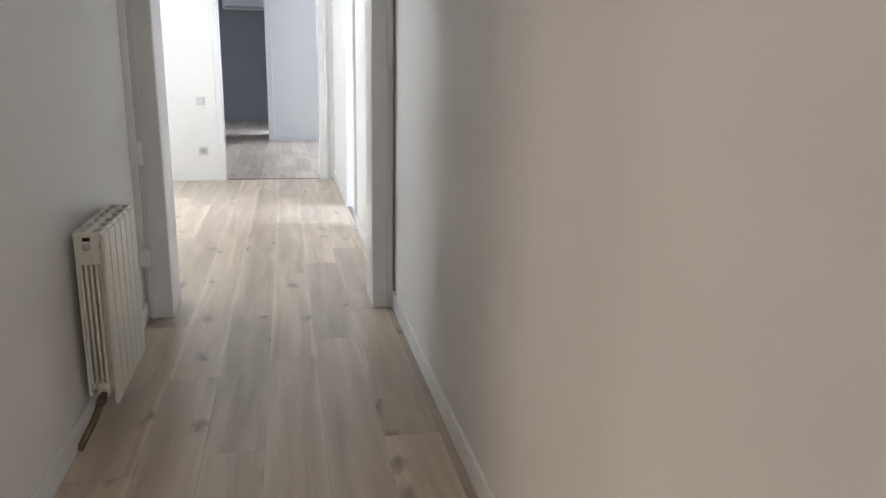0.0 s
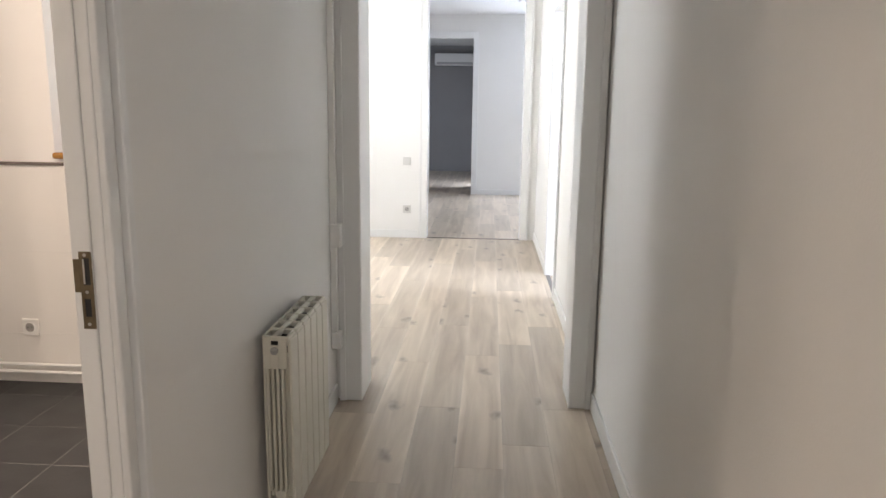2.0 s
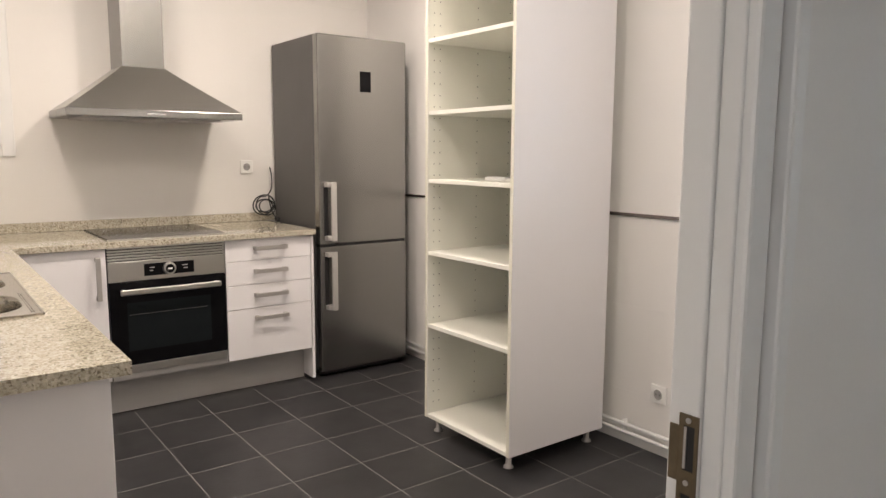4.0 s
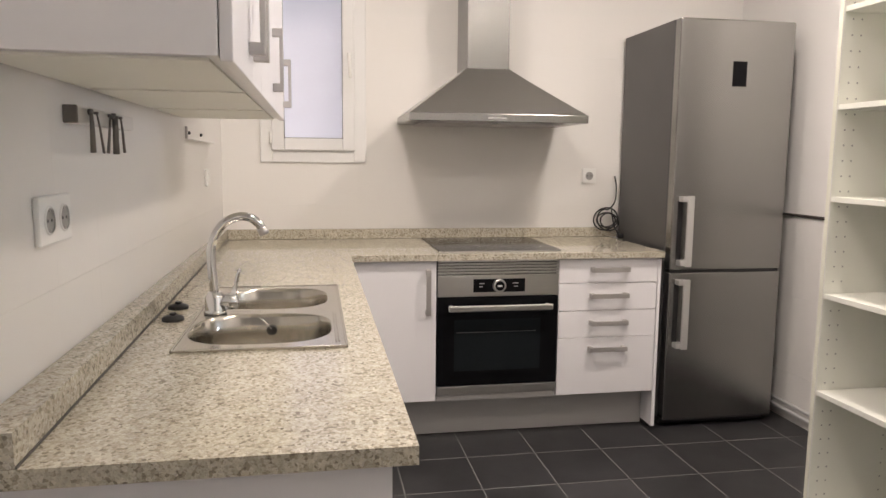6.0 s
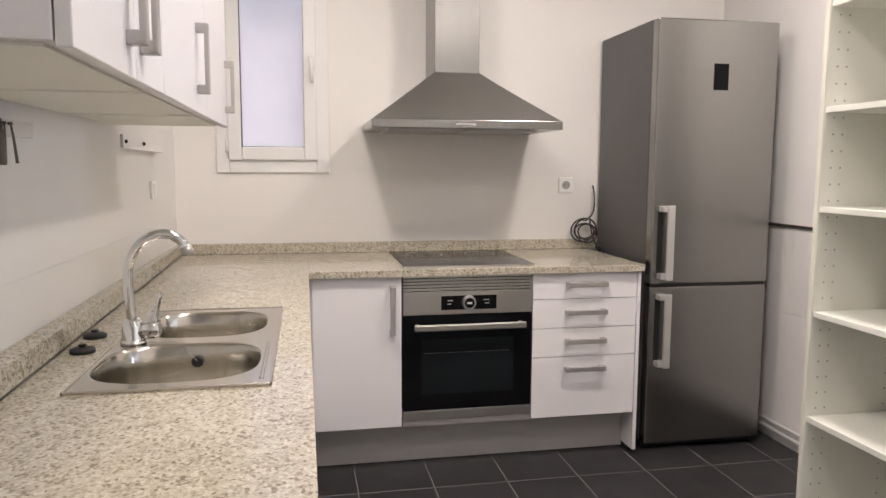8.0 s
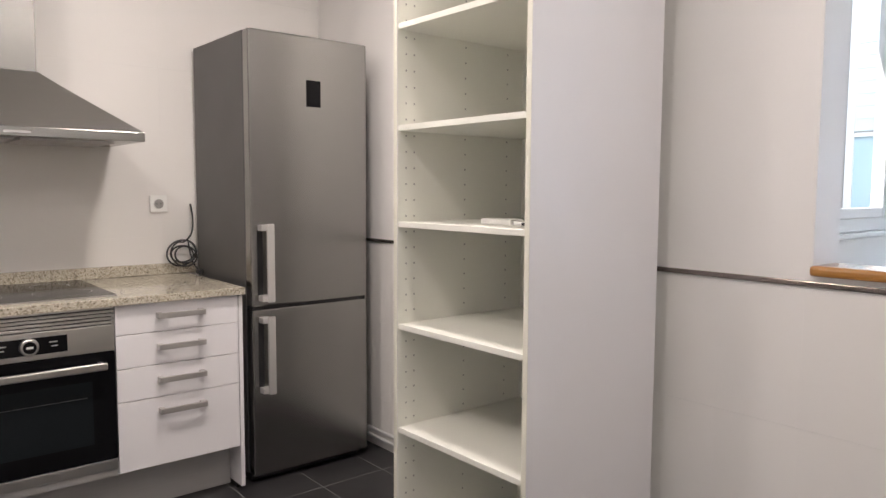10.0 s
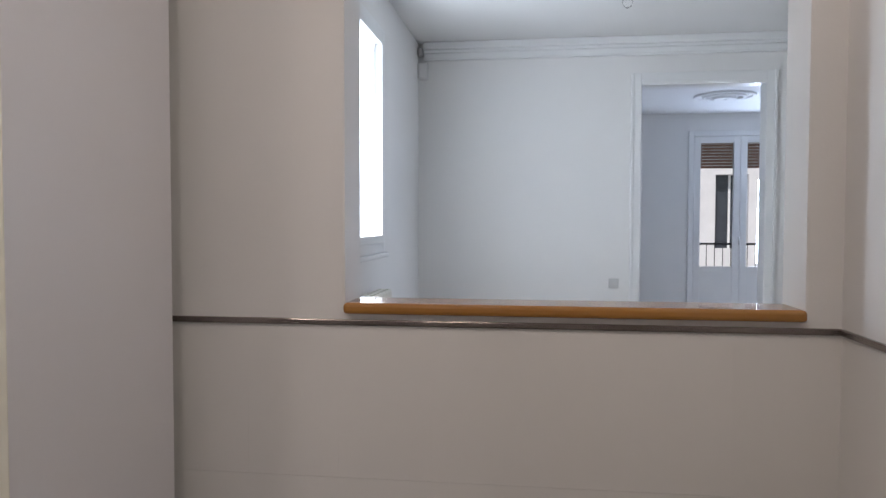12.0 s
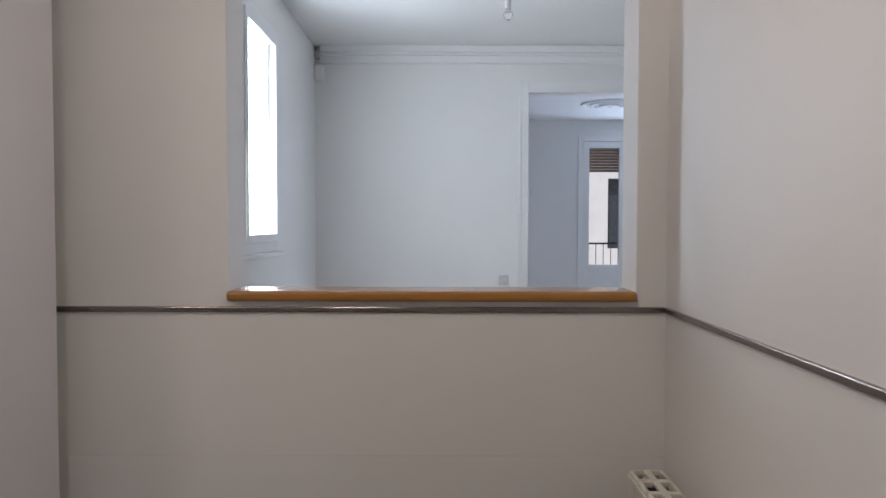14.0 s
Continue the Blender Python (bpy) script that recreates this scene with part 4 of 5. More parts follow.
for x in (-4.402, -4.69):
    round_part("screw", BLACK, [(x, KY0 + 0.0005, 1.418), (x, KY0 + 0.007, 1.418), (x, KY0 + 0.009, 1.418)], [0.0065, 0.0065, 0.004], hk, "dark screw head", 12)

# coiled flex on the worktop by the fridge
bm = bmesh.new()
pts = [(KX0 + 0.012, 3.845, 1.24), (KX0 + 0.04, 3.845, 1.18), (KX0 + 0.05, 3.835, 1.10)]
for k in range(46):
    a = k * 0.55 + 1.4
    r = 0.054 + 0.009 * math.sin(k * 0.31)
    pts.append((KX0 + 0.060 + 0.016 * math.sin(k * 0.21), 3.785 + 0.010 * math.sin(k * 0.37) + r * math.cos(a) * 1.12, 1.000 + 0.008 * math.cos(k * 0.29) + r * math.sin(a) * 0.95))
pts += [(KX0 + 0.06, 3.83, 0.97), (KX0 + 0.07, 3.85, 0.925), (KX0 + 0.10, 3.855, 0.912)]
tube(bm, smooth_path(pts, 4), 0.0042, 7)
cord = thing("power_cord", (KX0 + 0.06, 3.79, 0.9), "coiled black power cord on the worktop by the fridge", "cable")
part("flex", bm, RUBBER, cord)
solid("plug", BLACK, (KX0 + 0.085, 3.835, 0.9005, KX0 + 0.125, 3.862, 0.925), parent=cord, bevel=0.006)

# window in the west wall, one frosted sash
def framed(bm, axis, c0, c1, u0, u1, z0, z1, w, bevel=0.004):
    for a, b, c, d in ((u0, u0 + w, z0, z1), (u1 - w, u1, z0, z1), (u0 + w, u1 - w, z0, z0 + w), (u0 + w, u1 - w, z1 - w, z1)):
        box(bm, *((c0, a, c, c1, b, d) if axis == 'x' else (a, c0, c, b, c1, d)), bevel=bevel)


win = thing("window_kitchen", (KX0, 2.155, 1.316), "small white framed kitchen window with frosted glass", "window", kind="structure")
bm = bmesh.new()
framed(bm, 'x', KX0 - 0.05, KX0 + 0.012, 1.896, 2.442, 1.303, 2.36, 0.064)
part("window_frame", bm, GLOSS, win)
bm = bmesh.new()
framed(bm, 'x', KX0 - 0.045, KX0 + 0.030, 1.955, 2.382, 1.366, 2.302, 0.064, 0.006)
sash = part("sash", bm, GLOSS, win)
bm = bmesh.new()
framed(bm, 'x', KX0 - 0.012, KX0 + 0.026, 2.0155, 2.3225, 1.4265, 2.2405, 0.005, 0)
part("glazing_bead", bm, BLACK, sash, "dark glazing seal")
pane = solid("pane", FROST, (KX0 - 0.020, 2.019, 1.430, KX0 - 0.014, 2.319, 2.238), parent=sash, label="frosted pane")
pane.visible_shadow = False
round_part("handle", PLASTIC, [(KX0 + 0.028, 2.353, 1.86), (KX0 + 0.055, 2.353, 1.86), (KX0 + 0.058, 2.354, 1.84), (KX0 + 0.058, 2.360, 1.74)], [0.010, 0.010, 0.011, 0.009], sash, "white window handle")
round_part("hinge", PLASTIC, [(KX0 + 0.020, 1.949, 1.40), (KX0 + 0.020, 1.949, 1.46)], 0.008, sash)
# panel that glows to stand in for daylight behind the frosted pane
structure(solid("backdrop_kitchen", PALEGLOW, (KX0 - 0.42, 1.2, 0.9, KX0 - 0.40, 3.1, 3.0)), "pale glowing backdrop in place of daylight outside the window", "backdrop")

# dark trim line and serving ledge
strip("trim_north", "dark bronze trim line along the tiles", TRIM, (KX0 + 0.001, KY1 - 0.008, 1.0545, KX1 - 0.001, KY1 + 0.004, 1.0705), bevel=0.003)
strip("trim_east", "dark bronze trim line along the tiles", TRIM, (KX1 - 0.008, KDOOR[1] + 0.075, 1.0545, KX1 + 0.004, KY1 - 0.009, 1.0705), bevel=0.003)
bm = bmesh.new()
box(bm, -2.675, 4.556, 1.0865, -1.532, 4.715, 1.116, bevel=0.010, seg=3)
tagged(part("serving_ledge", bm, BARWOOD), "varnished orange pine ledge in the serving hatch", "ledge")
strip("hatch_lining", "white painted reveal of the serving hatch", PAINT, (PASS[0], KY1 + 0.0015, 1.0866, PASS[0] + 0.004, LY0 + 0.001, PASS[3]), (PASS[1] - 0.004, KY1 + 0.0015, 1.0866, PASS[1], LY0 + 0.001, PASS[3]))

pp = thing("heating_pipes", (-3.4, KY1 - 0.03, 0.11), "two white painted heating pipes along the wall", "pipes")
for z in (0.060, 0.097):
    round_part("pipe", GLOSS, [(KX0 + 0.01, KY1 - 0.03, z), (-1.62, KY1 - 0.03, z)], 0.009, pp)
for x in (-5.2, -4.2, -3.05, -2.1):
    bm = bmesh.new()
    box(bm, x, KY1 - 0.028, 0.045, x + 0.012, KY1 + 0.001, 0.112, bevel=0.002)
    part("bracket", bm, GLOSS, pp)


def radiator(name, base, along, normal, count, height, label, gap, pitch=0.08, depth=0.092):
    """An aluminium column radiator: sections with a flat face, ribs behind it and open tops."""
    b, a, n = Vector(base), Vector(along), Vector(normal)
    th = thing(name, b, label, "radiator")

    def slab(bm, u0, u1, d0, d1, z0, z1, bev=0.0):
        p = b + a * u0 + n * d0 + Vector((0, 0, z0))
        q = b + a * u1 + n * d1 + Vector((0, 0, z1))
        box(bm, *p, *q, bevel=bev)

    top = height - 0.004
    for k in range(count):
        u = k * pitch
        bm = bmesh.new()
        slab(bm, u + 0.002, u + pitch - 0.002, depth - 0.012, depth, 0.0, top - 0.010, 0.005)
        slab(bm, u + 0.003, u + pitch - 0.003, depth - 0.018, depth - 0.005, top - 0.030, top, 0.006)
        slab(bm, u + 0.005, u + pitch - 0.005, 0.0, 0.010, 0.03, top, 0.003)
        slab(bm, u + 0.004, u + pitch - 0.004, depth * 0.46 - 0.009, depth * 0.46 + 0.009, top - 0.010, top + 0.001, 0.003)
        for e in (0.002, pitch - 0.010):
            slab(bm, u + e, u + e + 0.008, 0.002, depth - 0.008, top - 0.016, top, 0.003)
        for d in (0.17, 0.34, 0.51, 0.68):
            slab(bm, u + 0.002, u + pitch - 0.002, depth * d - 0.0045, depth * d + 0.0045, 0.075, height - 0.092, 0.0025)
        slab(bm, u + 0.002, u + pitch - 0.002, 0.022, depth - 0.026, 0.018, 0.078, 0.014)
        slab(bm, u + 0.002, u + pitch - 0.002, 0.016, depth - 0.016, height - 0.110, height - 0.078, 0.012)
        slab(bm, u + 0.022, u + pitch - 0.022, 0.004, depth - 0.006, 0.05, height - 0.075)
        part("section", bm, RAD, th)
    # near-black tubes put the shade inside the top slots into colour
    bm = bmesh.new()
    for d in (depth * 0.22, depth * 0.48, depth * 0.74):
        p = b + n * d + Vector((0, 0, height - 0.044))
        tube(bm, [p + a * 0.006, p + a * (count * pitch - 0.006)], 0.0155, 10)
    part("slot_shade_tubes", bm, RADDARK, th, "dark tubes painting the shade inside the open top")
    for u, d in ((0.0, -1), (count * pitch, 1)):
        bm = bmesh.new()
        u0, u1, c, w = u - d * 0.005, u + d * 0.001, depth * 0.44, 0.011
        slab(bm, u0, u1, 0.004, c - w, height - 0.105, top - 0.001, 0.002)
        slab(bm, u0, u1, c + w, depth - 0.0125, height - 0.105, top - 0.001, 0.002)
        slab(bm, u0, u1, c - w, c + w, height - 0.105, height - 0.032, 0.0)
        slab(bm, u0, u1, c - w, c + w, height - 0.016, top - 0.001, 0.0)
        part("end_plate", bm, RAD, th)
        p = b + a * u + n * depth * 0.44 + Vector((0, 0, height - 0.048))
        part("end_cap", tube(bmesh.new(), [p - a * d * 0.010, p + a * d * 0.006, p + a * d * 0.010, p + a * d * 0.007], [0.012, 0.012, 0.010, 0.006], 14), GREYPL, th, "round end cap")
    for u in (1.5 * pitch, (count - 1.5) * pitch):
        for z in (0.10, height - 0.12):
            bm = bmesh.new()
            slab(bm, u - 0.012, u + 0.012, -gap - 0.001, 0.006, z, z + 0.03, 0.002)
            part("wall_bracket", bm, RAD, th)
    return th


r1 = radiator("radiator", (CX0 + 0.024, 3.376, 0.092), (0, 1, 0), (1, 0, 0), 6, 0.576, "cream enamelled aluminium radiator on the corridor wall", 0.024, depth=0.088)
round_part("valve", BRASS, [(CX0 + 0.070, 3.372, 0.132), (CX0 + 0.070, 3.335, 0.124), (CX0 + 0.067, 3.315, 0.120)], [0.012, 0.016, 0.011], r1, "metal radiator valve")
round_part("feed_pipe", BRASS, smooth_path([(CX0 + 0.067, 3.330, 0.120), (CX0 + 0.056, 3.300, 0.085), (CX0 + 0.030, 3.270, 0.035), (CX0 + 0.014, 3.255, 0.005)]), 0.0105, r1, "dark bare metal feed pipe")
round_part("thermostat", PLASTIC, [(CX0 + 0.070, 3.857, 0.610), (CX0 + 0.070, 3.877, 0.610), (CX0 + 0.070, 3.915, 0.610)], [0.010, 0.018, 0.015], r1, "white radiator tap")
r2 = radiator("radiator", (KX1 - 0.062, 4.40, 0.118), (0, -1, 0), (-1, 0, 0), 8, 0.56, "white enamelled radiator on the tiled kitchen wall", 0.062)
round_part("thermostat", PLASTIC, [(KX1 - 0.107, 4.402, 0.632), (KX1 - 0.107, 4.425, 0.632), (KX1 - 0.107, 4.47, 0.632)], [0.010, 0.020, 0.018], r2, "white radiator tap")
radiator("radiator", (LX0 + 0.030, 6.30, 0.35), (0, 1, 0), (1, 0, 0), 11, 0.56, "white enamelled radiator under the living room window", 0.030)

for sx, sy, watts in SPOTS:
    dl = thing("downlight", (sx, sy, KZ), "round white recessed ceiling downlight, lit", "ceiling light", "kitchen downlights")
    bm = bmesh.new()
    n = 32
    prof = ((0.112, KZ), (0.112, KZ - 0.006), (0.102, KZ - 0.010), (0.098, KZ - 0.004))
    rr = [[bm.verts.new((sx + r * math.cos(2 * math.pi * k / n), sy + r * math.sin(2 * math.pi * k / n), z)) for k in range(n)] for r, z in prof]
    for a, b in zip(rr, rr[1:]):
        for k in range(n):
            bm.faces.new((a[k], a[(k + 1) % n], b[(k + 1) % n], b[k]))
    part("ring", bm, PLASTIC, dl)
    round_part("diffuser", LAMPGLOW, [(sx, sy, KZ - 0.001), (sx, sy, KZ - 0.005)], 0.097, dl, "lit diffuser", 28)

# ---- corridor fittings ----
st = thing("strike_plate", (-1.4100, 2.6215, 0.99), "tarnished brass strike plate on the door lining", "strike plate")
SY = 2.6222
bm = bmesh.new()
for b in ((-1.4220, 1.048, -1.3990, 1.060), (-1.4220, 0.998, -1.4160, 1.048), (-1.4030, 0.998, -1.3990, 1.048), (-1.4220, 0.972, -1.3990, 0.998), (-1.4220, 0.938, -1.4170, 0.972), (-1.4050, 0.938, -1.3990, 0.972), (-1.4220, 0.915, -1.3990, 0.938)):
    box(bm, b[0], SY - 0.0022, b[1], b[2], SY, b[3])
bmesh.ops.remove_doubles(bm, verts=bm.verts, dist=0.0002)
part("plate", bm, BRASS, st)
solid("lip", BRASS, (-1.4335, SY - 0.0026, 0.984, -1.4215, SY - 0.0006, 1.046), parent=st, bevel=0.0009)
solid("latch_hole", BLACK, (-1.4160, SY - 0.0006, 0.998, -1.4030, SY - 0.0001, 1.048), parent=st, label="dark latch opening")
solid("latch_edge", NICKEL, (-1.4160, SY - 0.0020, 1.000, -1.4130, SY - 0.0002, 1.046), parent=st)
solid("bolt_hole", BLACK, (-1.4170, SY - 0.0006, 0.938, -1.4050, SY - 0.0001, 0.972), parent=st, label="dark bolt opening")
for z in (0.924, 0.985, 1.054):
    round_part("screw", NICKEL, [(-1.4105, SY - 0.0020, z), (-1.4105, SY - 0.0032, z)], 0.0032, st)
cd = thing("cable_conduit", (CX0, 4.44, 0.3), "white cable conduit with small boxes on the corridor wall", "conduit")
solid("channel", PLASTIC, (CX0, 4.418, 0.35, CX0 + 0.026, 4.446, 2.4), parent=cd, bevel=0.002)
solid("junction_box", PLASTIC, (CX0, 4.405, 0.735, CX0 + 0.046, 4.462, 0.838), parent=cd, bevel=0.005)
solid("lower_box", PLASTIC, (CX0, 4.405, 0.275, CX0 + 0.042, 4.460, 0.350), parent=cd, bevel=0.005)

# ---- living room fittings ----
plate_socket("light_switch", (-1.545, LY1, 0.815), (0, -1, 0), "white square light switch beside the doorway", "switch", rocker=True, mat=GREYWHITE)
plate_socket("wall_socket", (-1.545, LY1, 0.308), (0, -1, 0), "white wall socket under the light switch", mat=GREYWHITE)
win = thing("window_living", (LX0, 6.8, 1.19), "tall white casement window, bright with daylight", "window", kind="structure")
bm = bmesh.new()
framed(bm, 'x', LX0 - 0.05, LX0 + 0.010, 5.82, 7.50, 1.125, 2.60, 0.065)
part("window_frame", bm, GLOSS, win)
for a, b in ((5.885, 6.635), (6.635, 7.435)):
    bm = bmesh.new()
    framed(bm, 'x', LX0 - 0.045, LX0 + 0.018, a, b, 1.19, 2.54, 0.05, 0.004)
    sash = part("sash", bm, GLOSS, win)
    solid("pane", CLEAR, (LX0 - 0.018, a + 0.05, 1.24, LX0 - 0.013, b - 0.05, 2.49), parent=sash).visible_shadow = False
solid("window_sill", GLOSS, (LX0 - 0.002, 5.80, 1.095, LX0 + 0.035, 7.52, 1.122), parent=win, bevel=0.006)
solid("bolt", GLOSS, (LX0 + 0.016, 6.610, 1.20, LX0 + 0.030, 6.660, 2.53), parent=win, bevel=0.004, label="white closing strip")
solid("catch", BLACK, (LX0 + 0.012, 6.52, 2.565, LX0 + 0.030, 6.57, 2.595), parent=win, bevel=0.004, label="small black window catch")
structure(solid("wall_patio_west", PAINT, (LX0 - 1.75, 4.8, -3.0, LX0 - 1.62, 10.4, 4.5)), "white wall of the bright patio outside", "wall")
structure(solid("wall_patio_north", PAINT, (LX0 - 1.62, 10.3, -3.0, LX0 - 0.18, 10.42, 4.5)), "white end wall of the bright patio", "wall")
structure(solid("wall_patio_back", PAINT, (LX0 - 0.30, LY1, -3.0, LX0 - 0.18, 10.3, 4.5)), "white side wall of the bright patio", "wall")
pw = thing("patio_window", (LX0 - 1.2, 10.28, 1.0), "white framed patio window with pale blue glass and slats", "window")
bm = bmesh.new()
framed(bm, 'y', 10.24, 10.299, LX0 - 1.60, LX0 - 0.86, 0.9, 3.7, 0.07)
box(bm, LX0 - 1.53, 10.245, 1.86, LX0 - 0.93, 10.298, 1.90)
part("window_frame", bm, GLOSS, pw)
solid("pane", PALEBLUE, (LX0 - 1.53, 10.275, 0.97, LX0 - 0.93, 10.285, 1.86), parent=pw, label="pale blue lower pane")
for k in range(14):
    solid("slat", PALESLAT, (LX0 - 1.53, 10.255, 1.915 + k * 0.122, LX0 - 0.93, 10.285, 2.034 + k * 0.122), parent=pw)
bl = thing("pendant_bulb", (-1.70, 6.8, 2.5), "bare glass bulb on a short pendant flex", "pendant lamp")
round_part("flex", PLASTIC, [(-1.70, 6.8, 2.60), (-1.70, 6.8, 2.86)], 0.003, bl)
round_part("holder", PLASTIC, [(-1.70, 6.8, 2.615), (-1.70, 6.8, 2.56)], 0.017, bl)
round_part("bulb", BULB, [(-1.70, 6.8, 2.562), (-1.70, 6.8, 2.545), (-1.70, 6.8, 2.525), (-1.70, 6.8, 2.505), (-1.70, 6.8, 2.494)], [0.013, 0.022, 0.029, 0.022, 0.006], bl, "clear glass bulb", 18)

# ---- far room ----
rs = thing("ceiling_rose", (0.03, 11.77, 2.85), "round moulded plaster ceiling rose", "ceiling rose")
for r0, r1_, dz in ((0.36, 0.30, 0.02), (0.26, 0.20, 0.03), (0.14, 0.02, 0.045)):
    bm = bmesh.new()
    n = 40
    prof = [(r0, 2.85), (r0 - 0.01, 2.85 - dz), (r1_ + 0.01, 2.85 - dz), (r1_, 2.85)]
    rr = [[bm.verts.new((0.03 + r * math.cos(2 * math.pi * k / n), 11.77 + r * math.sin(2 * math.pi * k / n), z)) for k in range(n)] for r, z in prof]
    for a, b in zip(rr, rr[1:]):
        for k in range(n):
            bm.faces.new((a[k], a[(k + 1) % n], b[(k + 1) % n], b[k]))
    part("ring", bm, CEIL, rs)

bd = thing("balcony_doors", (0.6, FY1, 0.0), "white glazed balcony doors with lowered brown blinds", "balcony door", kind="structure")
bm = bmesh.new()
framed(bm, 'y', FY1 - 0.02, FY1 + 0.06, -0.10, 1.34, 0.0, 2.61, 0.075)
part("door_frame", bm, GLOSS, bd)
for a, b in ((-0.022, 0.597), (0.602, 1.262)):
    bm = bmesh.new()
    framed(bm, 'y', FY1 - 0.010, FY1 + 0.040, a, b, 0.03, 2.53, 0.088)
    box(bm, a + 0.088, FY1 - 0.006, 0.64, b - 0.088, FY1 + 0.036, 0.715, bevel=0.003)
    box(bm, a + 0.088, FY1 + 0.004, 0.118, b - 0.088, FY1 + 0.026, 0.64)
    leaf = part("door_leaf", bm, GLOSS, bd)
    solid("pane", CLEAR, (a + 0.088, FY1 + 0.012, 0.715, b - 0.088, FY1 + 0.017, 2.442), parent=leaf).visible_shadow = False
    bl = thing("rolled_blind", ((a + b) / 2, FY1 + 0.1, 2.1), "brown wooden slat blind rolled up at the balcony door", "blind", "balcony blinds")
    for k in range(9):
        solid("slat", BLIND, (a + 0.02, FY1 + 0.075, 2.092 + k * 0.043, b - 0.02, FY1 + 0.090, 2.130 + k * 0.043), parent=bl)
round_part("handle", NICKEL, [(0.585, FY1 - 0.012, 1.12), (0.585, FY1 - 0.045, 1.12), (0.585, FY1 - 0.045, 1.02)], 0.009, bd, "metal door handle")
bal = thing("balcony_railing", (0.6, 14.2, 0.0), "dark iron balcony railing with thin bars", "railing")
solid("slab", FACADE, (-0.6, FY1 + 0.15, -0.2, 1.9, 14.3, -0.02), parent=bal)
solid("rail", IRON, (-0.6, 14.18, 0.99, 1.9, 14.22, 1.02), parent=bal)
for k in range(21):
    solid("bar", IRON, (-0.58 + k * 0.12, 14.195, -0.02, -0.570 + k * 0.12, 14.205, 0.99), parent=bal)
hs = thing("apartment_building", (2, 24, -12), "pale rendered apartment building across the street", "building")
bm = bmesh.new()
holes = []
for x in (-2.4, 0.2, 2.8, 5.4):
    for z in (-6.4, -2.9, 0.6, 4.1):
        holes.append((x, x + 0.9, z, z + 2.1))
for a, b, c, d in cells(-14, 16, -12, 9, holes):
    box(bm, a, 24, c, b, 24.6, d)
part("wall", bm, FACADE, hs)
for h in holes:
    w = solid("window", FACADEWIN, (h[0], 24.35, h[2], h[1], 24.4, h[3]), parent=hs)
    solid("frame", GLOSS, (h[0] + 0.42, 24.30, h[2], h[0] + 0.48, 24.34, h[3]), parent=w)
solid("roof", BLIND, (-14.2, 23.7, 9, 16.2, 26, 9.3), parent=hs)
ac = thing("air_conditioner", (-1.45, 17.9, 2.5), "white wall-mounted air conditioner", "air conditioner")
solid("case", PLASTIC, (-1.95, 17.78, 2.36, -1.05, 17.998, 2.62), parent=ac, bevel=0.03)
solid("flap", GREYPL, (-1.90, 17.776, 2.38, -1.10, 17.79, 2.43), parent=ac)

# ---- pieces of walls and floors ----
MESHES = {}


def piece(name, parent, mat, x0, y0, z0, x1, y1, z1, chamfer=0.0012):
    """One tile or plank on shared mesh data; the chamfered face looks along the thin axis."""
    s = (round(x1 - x0, 3), round(y1 - y0, 3), round(z1 - z0, 3))
    key = (name, mat.name, s)
    if key not in MESHES:
        bm = bmesh.new()
        box(bm, -s[0] / 2, -s[1] / 2, -s[2] / 2, s[0] / 2, s[1] / 2, s[2] / 2, bevel=chamfer, seg=1)
        bmesh.ops.recalc_face_normals(bm, faces=bm.faces)
        me = bpy.data.meshes.new(name)
        bm.to_mesh(me)
        bm.free()
        me.materials.append(mat)
        MESHES[key] = me
    ob = new(name, MESHES[key])
    ob.location = ((x0 + x1) / 2, (y0 + y1) / 2, (z0 + z1) / 2)
    ob.parent = parent
    return ob


def tile_wall(parent, axis, face, inward, u0, u1, z1, u_start, z_start, holes=(), tw=0.25, th=0.40, g=0.0006, gu=0.0001):
    us = [u_start + k * tw for k in range(-40, 60) if u0 < u_start + k * tw < u1]
    zs = [z_start + k * th for k in range(-10, 12) if 0 < z_start + k * th < z1]
    us, zs = [u0, *us, u1], [0.0, *zs, z1]
    for a, b in zip(us, us[1:]):
        for c, d in zip(zs, zs[1:]):
            for p, q, r, s in cells(a, b, c, d, [h for h in holes if h[0] < b and h[1] > a and h[2] < d and h[3] > c]):
                if q - p < 0.012 or s - r < 0.012:
                    continue
                lo, hi = (face - T, face) if inward > 0 else (face, face + T)
                if axis == 'x':
                    piece("tile", parent, TILE, lo, p + gu, r + g, hi, q - gu, s - g, 0.0002)
                else:
                    piece("tile", parent, TILE, p + gu, lo, r + g, q - gu, hi, s - g, 0.0002)


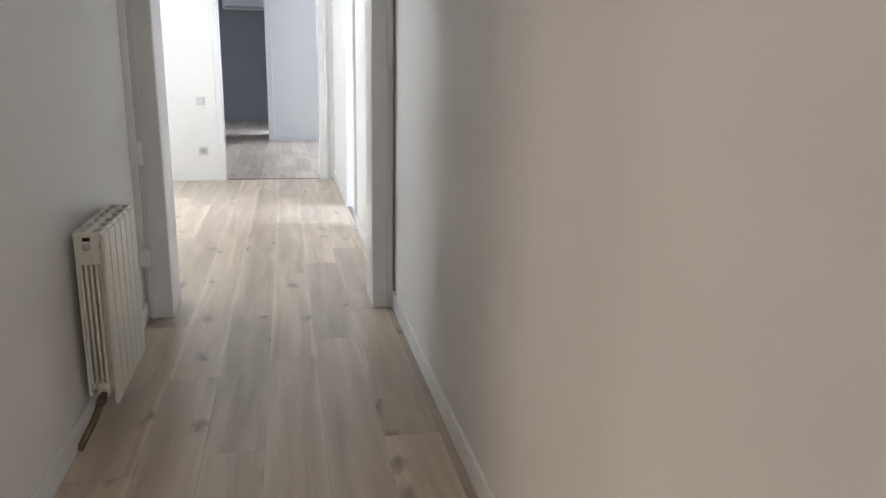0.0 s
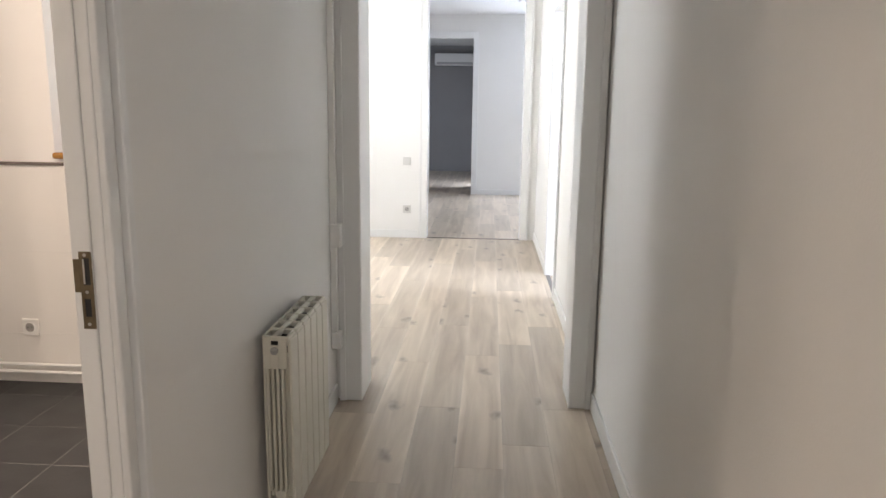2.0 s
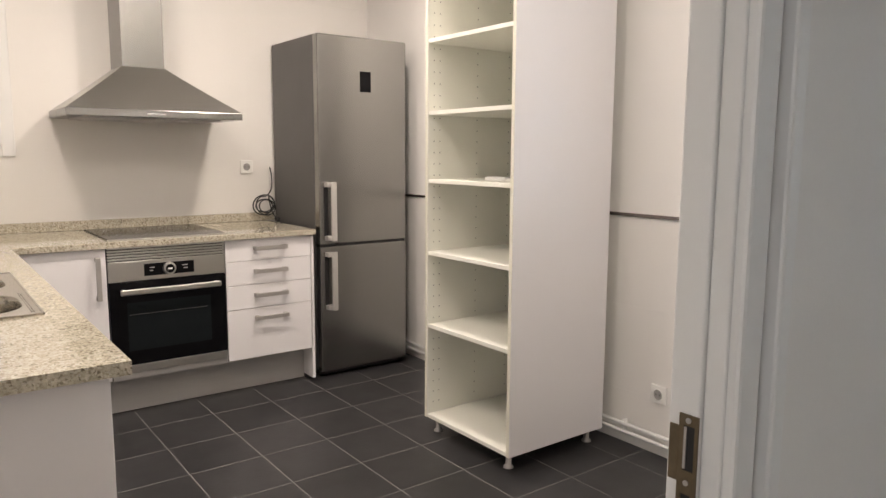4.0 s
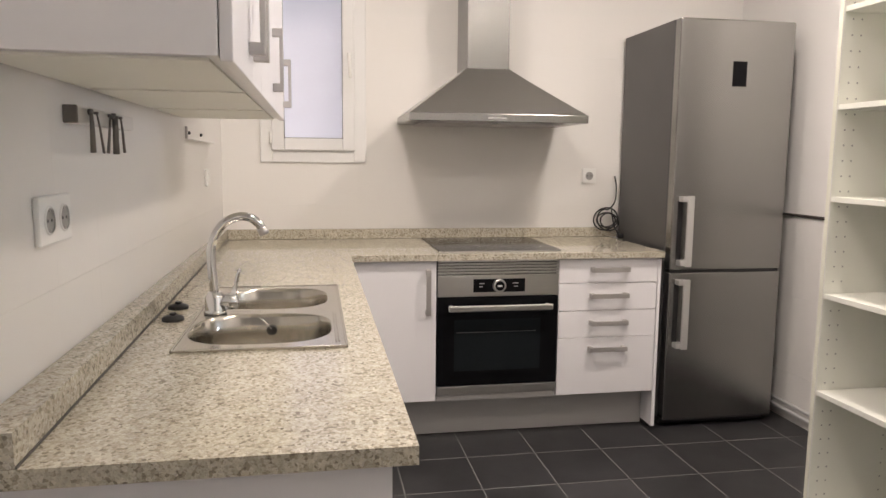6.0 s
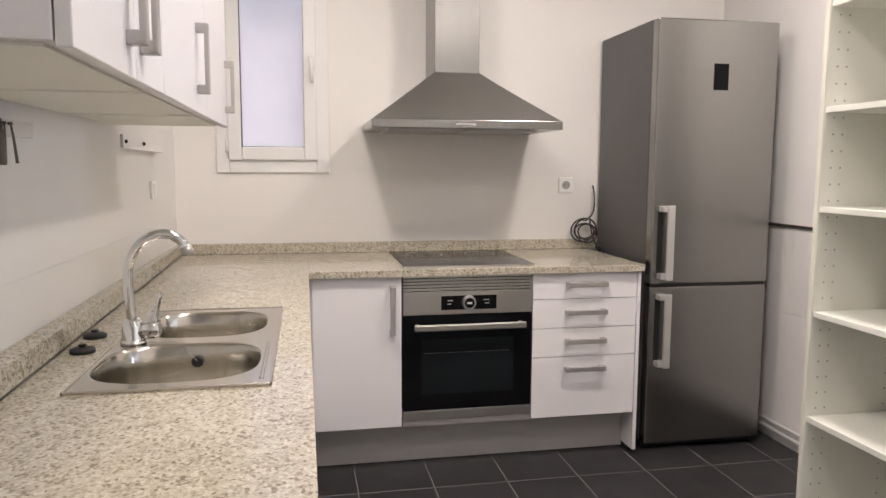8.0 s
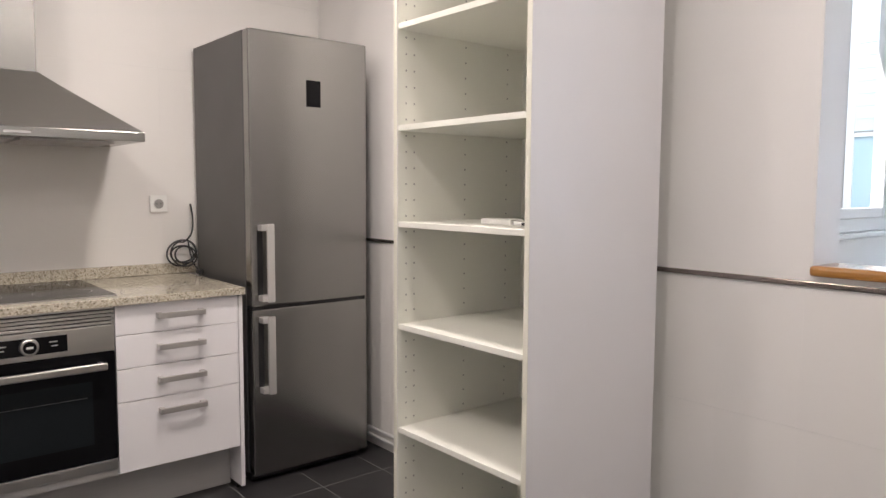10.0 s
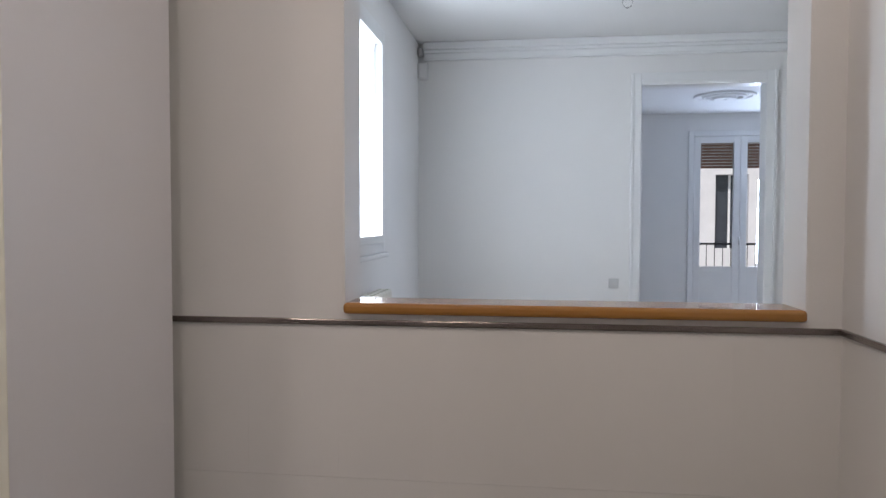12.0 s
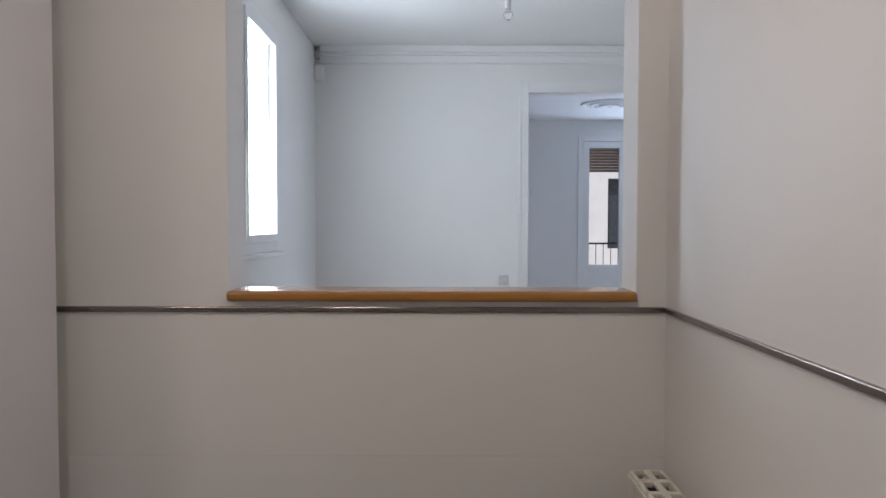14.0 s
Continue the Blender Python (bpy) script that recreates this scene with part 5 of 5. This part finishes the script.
tile_wall(wall_kitchen_west, 'x', KX0, 1, KY0, KY1, KZ, 2.922, 1.083, [(1.912, 2.424, 1.322, 2.34)], tw=0.263, th=0.4035, g=0.0004)
tile_wall(wall_kitchen_north, 'y', KY1, -1, KX0, KX1, 1.058, -1.445, 0.647, g=0.0003)
tile_wall(wall_kitchen_south, 'y', KY0, 1, KX0, KX1, KZ, -2.942, 1.083, tw=0.263, th=0.4035, g=0.0003)
tile_wall(wall_partition, 'x', KX1, -1, KY0, KY1, 1.058, 4.585, 0.647, [KHOLE], g=0.0002)

wall("wall_plaster_north", "smooth white painted plaster above the tiles", TILEPAINT, 'y', KY1, KY1 + T, KX0, KX1, KZ, [PASS], z0=1.0605)
wall("wall_plaster_east", "smooth white painted plaster above the tiles", TILEPAINT, 'x', KX1, KX1 + T, KY0, KY1, KZ, [KHOLE], z0=1.0605)

P = 0.318
for i in range(-2, 12):
    for j in range(-4, 7):
        x0, y0 = -4.84 + i * P, 2.83 + j * P
        x1, y1 = min(x0 + P, KX1 + 0.04), min(y0 + P, KY1)
        x0, y0 = max(x0, KX0), max(y0, KY0)
        if x1 - x0 > 0.02 and y1 - y0 > 0.02:
            piece("tile", floor_kitchen, DARKTILE, x0 + 0.0026, y0 + 0.0026, -0.0055, x1 - 0.0026, y1 - 0.0026, -0.0008, 0.0008)

rnd = random.Random(7)
PW = 0.187


def planks(x_lo, x_hi, y_lo, y_hi, keep=None):
    k0 = math.floor((x_lo + 0.79) / PW)
    k1 = math.ceil((x_hi + 0.79) / PW)
    for k in range(k0, k1):
        a, b = max(-0.79 + k * PW, x_lo), min(-0.79 + (k + 1) * PW, x_hi)
        if b - a < 0.01:
            continue
        y = y_lo - rnd.uniform(0, 1.2)
        while y < y_hi:
            c, d = max(y, y_lo), min(y + 1.285, y_hi)
            if d - c > 0.02:
                piece("plank", floor, OAK, a + 0.0003, c + 0.0003, -0.0045, b - 0.0003, d - 0.0003, 0.0, 0.0004)
            y += 1.285


XS = -0.79 - 3 * PW
planks(CX0 - 0.038, XS, -0.6, LY0)
planks(XS, CX1, -0.6, LY1 + 0.01)
planks(LX0, XS, LY0, LY1 + 0.01)
planks(-2.6, 1.9, LY1 + 0.01, FY1 + 0.15)
planks(-3.0, -0.85, FY1 + 0.15, 18.0)
planks(CX1, 2.5, 5.3, 8.7)
